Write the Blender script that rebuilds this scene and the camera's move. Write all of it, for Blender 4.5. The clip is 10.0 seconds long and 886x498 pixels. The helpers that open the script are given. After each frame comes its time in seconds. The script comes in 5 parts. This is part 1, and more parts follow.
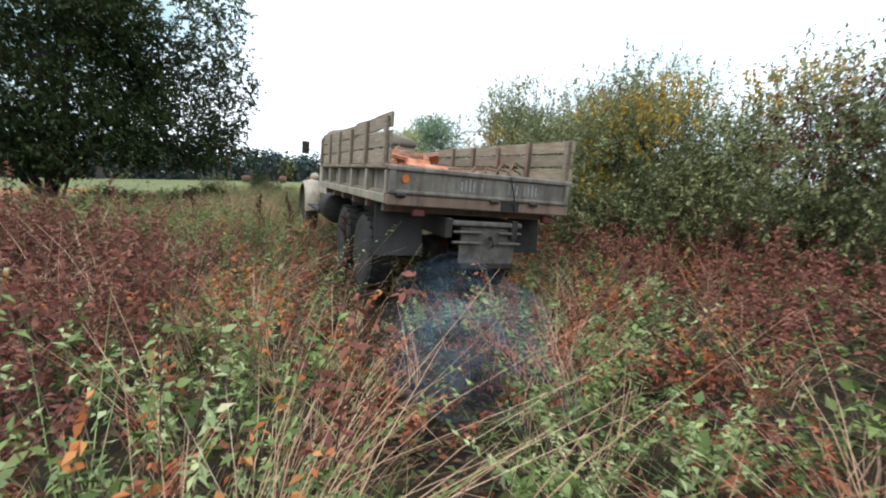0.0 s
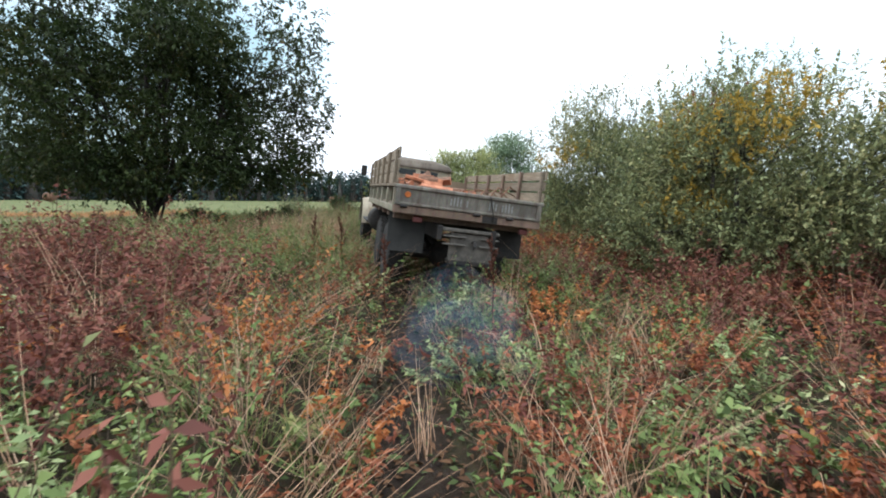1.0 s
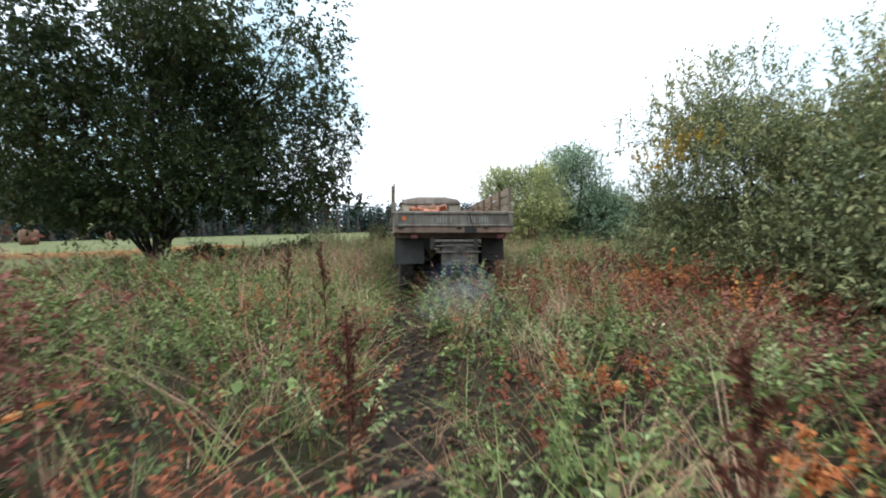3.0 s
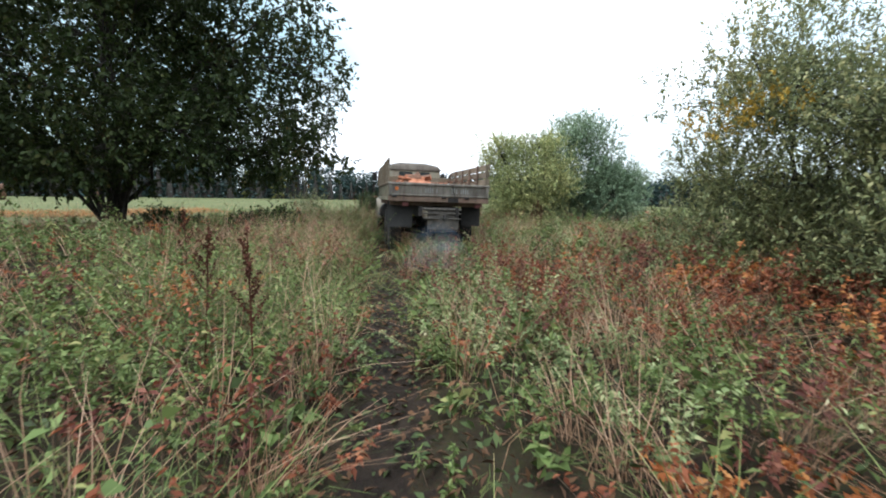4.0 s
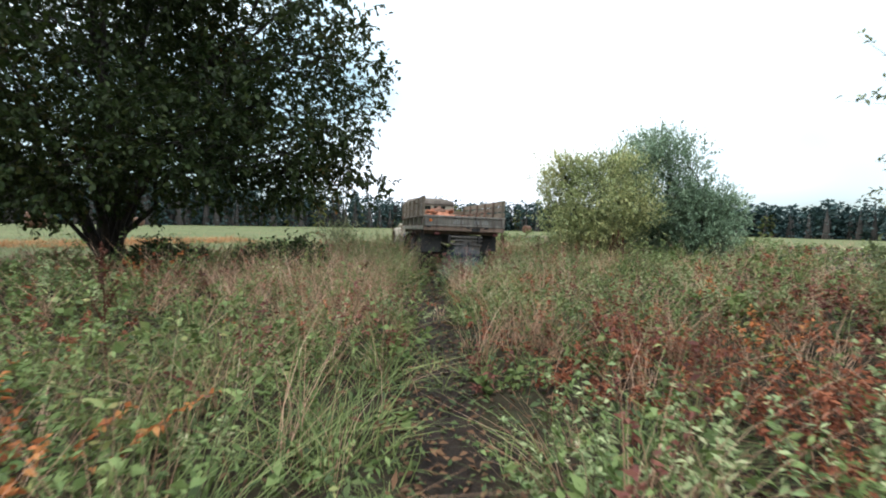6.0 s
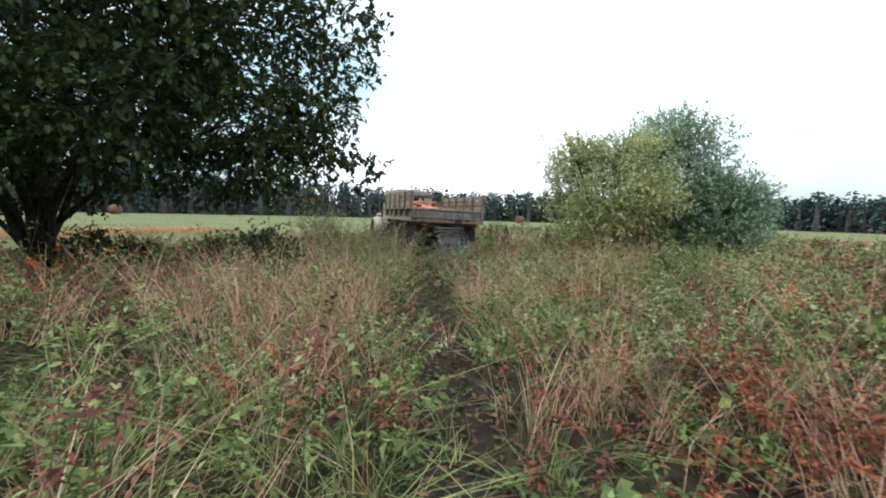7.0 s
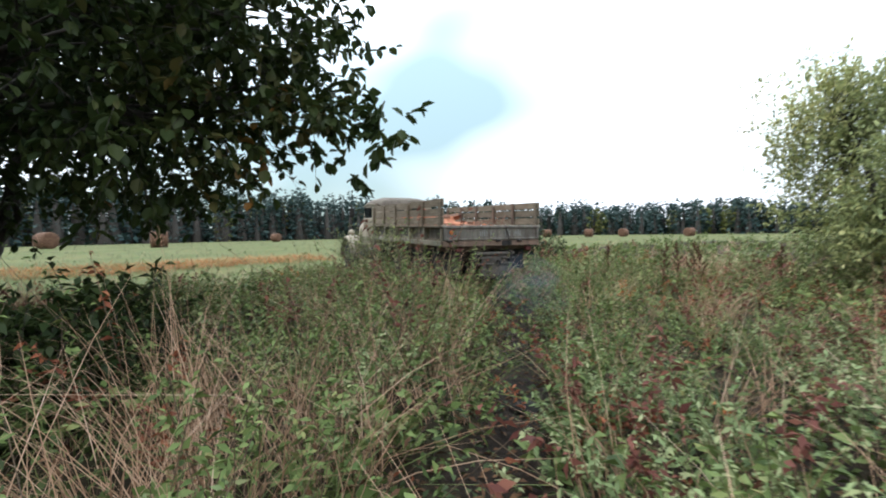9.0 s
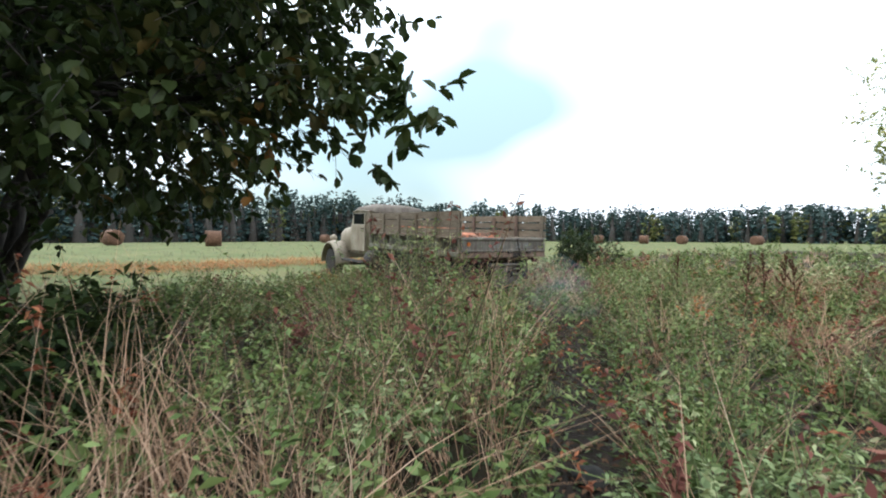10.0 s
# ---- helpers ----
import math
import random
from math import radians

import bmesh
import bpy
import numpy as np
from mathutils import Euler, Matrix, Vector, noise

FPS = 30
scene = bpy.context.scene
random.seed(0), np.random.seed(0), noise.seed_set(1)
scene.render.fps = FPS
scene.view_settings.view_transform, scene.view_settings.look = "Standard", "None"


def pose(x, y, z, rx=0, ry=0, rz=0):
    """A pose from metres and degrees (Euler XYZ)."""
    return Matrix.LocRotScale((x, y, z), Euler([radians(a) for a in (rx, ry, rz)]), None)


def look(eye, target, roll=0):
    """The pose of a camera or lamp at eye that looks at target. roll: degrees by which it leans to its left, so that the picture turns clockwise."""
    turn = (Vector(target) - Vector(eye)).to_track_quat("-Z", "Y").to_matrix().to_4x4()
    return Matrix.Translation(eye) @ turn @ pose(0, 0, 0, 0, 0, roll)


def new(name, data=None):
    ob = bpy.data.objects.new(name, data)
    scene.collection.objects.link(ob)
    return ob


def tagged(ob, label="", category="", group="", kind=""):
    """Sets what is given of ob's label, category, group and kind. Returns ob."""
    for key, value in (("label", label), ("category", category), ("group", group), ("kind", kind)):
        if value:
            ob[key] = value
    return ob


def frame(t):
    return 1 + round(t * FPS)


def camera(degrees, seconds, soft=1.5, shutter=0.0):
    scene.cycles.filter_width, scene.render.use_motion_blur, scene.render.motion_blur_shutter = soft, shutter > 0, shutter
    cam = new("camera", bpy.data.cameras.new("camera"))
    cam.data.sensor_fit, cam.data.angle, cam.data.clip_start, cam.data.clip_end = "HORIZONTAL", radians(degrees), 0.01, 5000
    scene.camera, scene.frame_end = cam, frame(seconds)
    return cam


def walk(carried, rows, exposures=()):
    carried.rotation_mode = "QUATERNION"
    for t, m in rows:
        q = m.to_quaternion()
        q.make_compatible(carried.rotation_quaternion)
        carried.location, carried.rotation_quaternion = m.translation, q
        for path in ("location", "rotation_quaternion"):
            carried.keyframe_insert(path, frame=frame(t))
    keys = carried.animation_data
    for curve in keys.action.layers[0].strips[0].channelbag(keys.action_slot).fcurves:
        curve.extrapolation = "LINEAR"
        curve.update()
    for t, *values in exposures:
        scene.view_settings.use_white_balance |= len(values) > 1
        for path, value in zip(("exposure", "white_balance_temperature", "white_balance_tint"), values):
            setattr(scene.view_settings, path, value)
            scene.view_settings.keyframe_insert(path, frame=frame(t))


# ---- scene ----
cam = camera(87.7, 10.0, soft=1.9, shutter=0.25)
PATH = [
    (0, (0.652, 0.589, 1.616), (0.622, 2.567, 1.319), 1.3),
    (0.5, (0.86, 1.016, 1.622), (0.644, 2.985, 1.351), -2.8),
    (1, (1.036, 1.453, 1.613), (0.659, 3.405, 1.394), 0.8),
    (1.5, (1.052, 1.948, 1.532), (0.607, 3.889, 1.347), -1.4),
    (2, (1.014, 2.62, 1.459), (0.498, 4.545, 1.29), -0.8),
    (2.2, (0.953, 2.927, 1.434), (0.331, 4.826, 1.363), -1.0),
    (3.3, (-0.113, 6.306, 1.54), (-0.699, 8.213, 1.392), -1.3),
    (3.5, (-0.2, 6.622, 1.571), (-0.815, 8.512, 1.348), -0.3),
    (4, (-0.516, 7.358, 1.533), (-1.079, 9.264, 1.307), 1.1),
    (4.5, (-0.888, 8.049, 1.548), (-1.523, 9.942, 1.437), 0.5),
    (5, (-1.371, 8.822, 1.519), (-2.034, 10.706, 1.402), 1.6),
    (5.5, (-1.555, 9.414, 1.547), (-2.215, 11.298, 1.427), 0.5),
    (5.7, (-1.71, 9.731, 1.547), (-2.448, 11.587, 1.443), 1.2),
    (6.8, (-2.893, 11.897, 1.502), (-3.539, 13.784, 1.365), 0.8),
    (7, (-3.013, 12.161, 1.539), (-3.691, 14.037, 1.389), 1.5),
    (7.5, (-3.347, 12.863, 1.533), (-4.061, 14.722, 1.347), 1.7),
    (8, (-3.585, 13.563, 1.599), (-4.432, 15.375, 1.623), 1.7),
    (8.2, (-3.75, 14.35, 1.70), (-4.705, 16.105, 1.65), 1.0),
    (8.5, (-4.309, 16.692, 1.666), (-5.374, 18.383, 1.749), 2.0),
    (9, (-4.817, 18.117, 1.506), (-6.053, 19.688, 1.431), -0.9),
    (9.5, (-5.111, 18.53, 1.513), (-6.489, 19.972, 1.37), -1.8),
    (10, (-5.353, 18.879, 1.51), (-6.742, 20.317, 1.452), 0.1),
]
EXPOSURE = [(0, 0.0), (8.0, 0.0), (8.5, -0.12), (9.2, 0.06), (10, 0.12)]
walk(cam, [(t, look(eye, target, roll)) for t, eye, target, roll in PATH], EXPOSURE)


# ---- the truck's way over the ground: seconds, place, pitch, roll, heading ----
DRIVE = [
    (0, 0.95, 5.80, 0.04, 1.1, 3.5, 24.2),
    (0.5, 0.44, 6.93, 0.05, 1.1, 4.4, 23.6),
    (1, -0.04, 8.26, 0.04, 1.3, 6.6, 24.5),
    (1.5, -0.53, 9.41, 0.02, 1.6, 5.0, 24.0),
    (2, -1.05, 10.49, 0.02, -1.9, 2.0, 23.5),
    (3.5, -2.96, 15.83, 0.15, -2.2, 1.1, 23.9),
    (4, -3.60, 17.35, 0.16, -0.1, 0.9, 27.0),
    (4.5, -4.23, 18.57, 0.17, 0.0, 0.9, 27.6),
    (5, -4.87, 19.78, 0.17, -0.4, 1.2, 29.1),
    (5.5, -5.43, 20.98, 0.15, -0.6, 1.1, 31.6),
    (7, -7.69, 25.39, 0.03, -0.0, 1.6, 37.2),
    (7.5, -8.37, 26.56, 0.05, 0.2, 1.5, 39.6),
    (8, -8.81, 27.00, 0.05, -1.9, 1.5, 42.9),
    (8.5, -9.39, 26.49, -0.09, -2.2, 2.2, 56.5),
    (9, -9.86, 26.16, -0.04, 1.3, 0.3, 64.0),
    (9.5, -10.40, 26.48, -0.10, 0.8, 0.0, 70.8),
    (10, -11.17, 26.74, -0.19, 1.7, 0.5, 76.9),
]
DRIVE_POSES = [(t, pose(x, y, z, p, r, h)) for t, x, y, z, p, r, h in DRIVE]
# middle line of the wheel tracks
LEFT_RUT = np.array([(1.15, -3.0), (1.0, 0.0), (0.72, 3.0), (-0.07, 5.6), (-0.95, 8.1), (-1.88, 10.6), (-2.98, 13.1), (-4.15, 15.6), (-5.45, 18.6), (-6.75, 21.7), (-8.9, 25.4), (-11.4, 27.2), (-15.0, 28.0), (-21.0, 29.0)])
GAUGE = 0.86
RUN = np.gradient(LEFT_RUT, axis=0)
RUN /= np.linalg.norm(RUN, axis=1, keepdims=True)
TRACK = LEFT_RUT + GAUGE * np.column_stack([RUN[:, 1], -RUN[:, 0]])


# ---- world ----
world = bpy.data.worlds.new("world")
scene.world = world
world.use_nodes = True
wn, wl = world.node_tree.nodes, world.node_tree.links
wn.clear()
sky = wn.new("ShaderNodeTexSky")
sky.sky_type, sky.sun_disc = "NISHITA", False
sky.sun_elevation, sky.sun_rotation = radians(54), radians(236)
geo = wn.new("ShaderNodeTexCoord")
flat = wn.new("ShaderNodeMapping")
flat.inputs["Rotation"].default_value = (0, 0, radians(-49.6))
flat.inputs["Location"].default_value, flat.inputs["Scale"].default_value = (21.157, 11.317, 6.178), (1.0, 1.0, 1.7)
cloud = wn.new("ShaderNodeTexNoise")
cloud.inputs["Scale"].default_value, cloud.inputs["Detail"].default_value, cloud.inputs["Roughness"].default_value = 1.0, 3.0, 0.5
ramp = wn.new("ShaderNodeValToRGB")
ramp.color_ramp.elements[0].position, ramp.color_ramp.elements[1].position = 0.42, 0.60
scale_sky = wn.new("ShaderNodeMix")
scale_sky.data_type, scale_sky.blend_type = "RGBA", "MIX"
tint = wn.new("ShaderNodeMix")
tint.data_type, tint.blend_type = "RGBA", "ADD"
tint.inputs["Factor"].default_value = 1.0
tint.inputs["B"].default_value = (6.1, 8.6, 9.0, 1)
back = wn.new("ShaderNodeBackground")
wo = wn.new("ShaderNodeOutputWorld")
wl.new(geo.outputs["Generated"], flat.inputs["Vector"])
wl.new(flat.outputs["Vector"], cloud.inputs["Vector"])
wl.new(cloud.outputs["Fac"], ramp.inputs["Fac"])
wl.new(ramp.outputs["Color"], scale_sky.inputs["Factor"])
wl.new(sky.outputs["Color"], tint.inputs["A"])
wl.new(tint.outputs["Result"], scale_sky.inputs["A"])
scale_sky.inputs["B"].default_value = (28.0, 30.2, 33.5, 1)
wl.new(scale_sky.outputs["Result"], back.inputs["Color"])
wl.new(back.outputs["Background"], wo.inputs["Surface"])
# an overcast sky is brighter overhead than near the horizon
height = wn.new("ShaderNodeSeparateXYZ")
overhead = wn.new("ShaderNodeMapRange")
overhead.inputs["From Min"].default_value, overhead.inputs["From Max"].default_value = 0.0, 1.0
overhead.inputs["To Min"].default_value, overhead.inputs["To Max"].default_value = 0.050, 0.150
wl.new(geo.outputs["Generated"], height.inputs["Vector"])
wl.new(height.outputs["Z"], overhead.inputs["Value"])
wl.new(overhead.outputs["Result"], back.inputs["Strength"])

sun = new("sun", bpy.data.lights.new("sun", "SUN"))
sun.data.energy, sun.data.angle, sun.data.color = 1.4, radians(20), (1.0, 0.96, 0.9)
sun.matrix_world = look((-18, -12, 30), (0, 0, 0))


# ---- materials ----
def material(name, rough=0.8, metal=0.0):
    m = bpy.data.materials.new(name)
    m.use_nodes = True
    n = m.node_tree.nodes
    b = n["Principled BSDF"]
    b.inputs["Roughness"].default_value, b.inputs["Metallic"].default_value = rough, metal
    return m, n, m.node_tree.links, b


def ramp_of(n, stops):
    r = n.new("ShaderNodeValToRGB")
    while len(r.color_ramp.elements) < len(stops):
        r.color_ramp.elements.new(0.5)
    for e, (p, c) in zip(r.color_ramp.elements, stops):
        e.position, e.color = p, (*c, 1)
    return r


def noise_of(n, l, scale, detail=4.0, rough=0.6, stretch=(1, 1, 1), space="Object"):
    tc, mp, no = n.new("ShaderNodeTexCoord"), n.new("ShaderNodeMapping"), n.new("ShaderNodeTexNoise")
    mp.inputs["Scale"].default_value = stretch
    no.inputs["Scale"].default_value, no.inputs["Detail"].default_value, no.inputs["Roughness"].default_value = scale, detail, rough
    l.new(tc.outputs[space], mp.inputs["Vector"])
    l.new(mp.outputs["Vector"], no.inputs["Vector"])
    return no


def bump_of(n, l, b, height, strength=0.5, distance=0.01):
    bp = n.new("ShaderNodeBump")
    bp.inputs["Strength"].default_value, bp.inputs["Distance"].default_value = strength, distance
    l.new(height, bp.inputs["Height"])
    l.new(bp.outputs["Normal"], b.inputs["Normal"])


def mixed(n, l, fac, a, b, mode="MIX"):
    x = n.new("ShaderNodeMix")
    x.data_type, x.blend_type = "RGBA", mode
    for key, v in (("Factor", fac), ("A", a), ("B", b)):
        if isinstance(v, bpy.types.NodeSocket):
            l.new(v, x.inputs[key])
        else:
            x.inputs[key].default_value = v if key == "Factor" else (*v, 1)
    return x.outputs["Result"]


def leaf_material(name, stops, through_light=0.13, rough=0.55, patch=1.7):
    """Leaves: a colour each from the island's random number, shifted in patches over the ground; some light passes through."""
    m, n, l, b = material(name, rough)
    geom = n.new("ShaderNodeNewGeometry")
    pn = noise_of(n, l, patch, 3.0)
    add = n.new("ShaderNodeMath")
    add.operation = "MULTIPLY_ADD"
    l.new(pn.outputs["Fac"], add.inputs[0])
    add.inputs[1].default_value = 1.35
    sub = n.new("ShaderNodeMath")
    sub.operation = "MULTIPLY_ADD"
    l.new(geom.outputs["Random Per Island"], sub.inputs[0])
    sub.inputs[1].default_value, sub.inputs[2].default_value = 0.55, -0.47
    l.new(sub.outputs[0], add.inputs[2])
    r = ramp_of(n, stops)
    l.new(add.outputs[0], r.inputs["Fac"])
    l.new(r.outputs["Color"], b.inputs["Base Color"])
    b.inputs["Specular IOR Level"].default_value = 0.2
    tr = n.new("ShaderNodeBsdfTranslucent")
    l.new(r.outputs["Color"], tr.inputs["Color"])
    mx = n.new("ShaderNodeMixShader")
    mx.inputs["Fac"].default_value = through_light
    l.new(b.outputs["BSDF"], mx.inputs[1])
    l.new(tr.outputs["BSDF"], mx.inputs[2])
    l.new(mx.outputs["Shader"], n["Material Output"].inputs["Surface"])
    return m


def soil_material(name, stops, scale=3.0, rough=0.95, bump=0.6):
    m, n, l, b = material(name, rough)
    a, f = noise_of(n, l, scale, 6.0), noise_of(n, l, scale * 14, 4.0)
    r = ramp_of(n, stops)
    l.new(a.outputs["Fac"], r.inputs["Fac"])
    c = mixed(n, l, 0.5, r.outputs["Color"], f.outputs["Color"], "OVERLAY")
    l.new(c, b.inputs["Base Color"])
    b.inputs["Specular IOR Level"].default_value = 0.1
    bump_of(n, l, b, f.outputs["Fac"], bump, 0.04)
    return m


def bark_material(name, dark, light):
    m, n, l, b = material(name, 0.9)
    a = noise_of(n, l, 9.0, 6.0, 0.65, (1, 1, 0.25))
    r = ramp_of(n, [(0.35, dark), (0.7, light)])
    l.new(a.outputs["Fac"], r.inputs["Fac"])
    l.new(r.outputs["Color"], b.inputs["Base Color"])
    bump_of(n, l, b, a.outputs["Fac"], 0.8, 0.02)
    return m


def paint_material(name, base, worn, rust, amount=0.5, rough=0.65):
    """Old paint: faded patches, streaks that run down and rust."""
    m, n, l, b = material(name, rough)
    a, s, f = noise_of(n, l, 2.2, 6.0), noise_of(n, l, 7.0, 5.0, 0.7, (1, 1, 0.18)), noise_of(n, l, 40.0, 3.0)
    r1 = ramp_of(n, [(0.38, base), (0.66, worn)])
    l.new(a.outputs["Fac"], r1.inputs["Fac"])
    r2 = ramp_of(n, [(0.55 - 0.15 * amount, (0, 0, 0)), (0.78 - 0.1 * amount, (1, 1, 1))])
    l.new(s.outputs["Fac"], r2.inputs["Fac"])
    c = mixed(n, l, r2.outputs["Color"], r1.outputs["Color"], rust)
    c = mixed(n, l, 0.35, c, f.outputs["Color"], "SOFT_LIGHT")
    l.new(c, b.inputs["Base Color"])
    bump_of(n, l, b, f.outputs["Fac"], 0.25, 0.004)
    return m


def plank_material(name, dark, light, stain):
    m, n, l, b = material(name, 0.9)
    g = noise_of(n, l, 5.0, 6.0, 0.7, (9, 0.7, 9))
    s = noise_of(n, l, 1.7, 5.0)
    ob = n.new("ShaderNodeObjectInfo")
    r = ramp_of(n, [(0.3, dark), (0.72, light)])
    l.new(g.outputs["Fac"], r.inputs["Fac"])
    rs = ramp_of(n, [(0.5, (0, 0, 0)), (0.72, (0.8, 0.8, 0.8))])
    l.new(s.outputs["Fac"], rs.inputs["Fac"])
    c = mixed(n, l, rs.outputs["Color"], r.outputs["Color"], stain)
    hsv = n.new("ShaderNodeHueSaturation")
    mr = n.new("ShaderNodeMapRange")
    mr.inputs["To Min"].default_value, mr.inputs["To Max"].default_value = 0.75, 1.2
    l.new(ob.outputs["Random"], mr.inputs["Value"])
    l.new(mr.outputs["Result"], hsv.inputs["Value"])
    l.new(c, hsv.inputs["Color"])
    l.new(hsv.outputs["Color"], b.inputs["Base Color"])
    bump_of(n, l, b, g.outputs["Fac"], 0.6, 0.008)
    return m


def plain_material(name, c1, c2, scale=12.0, rough=0.8, metal=0.0, bump=0.3):
    m, n, l, b = material(name, rough, metal)
    a = noise_of(n, l, scale, 5.0)
    r = ramp_of(n, [(0.35, c1), (0.68, c2)])
    l.new(a.outputs["Fac"], r.inputs["Fac"])
    l.new(r.outputs["Color"], b.inputs["Base Color"])
    bump_of(n, l, b, a.outputs["Fac"], bump, 0.01)
    return m


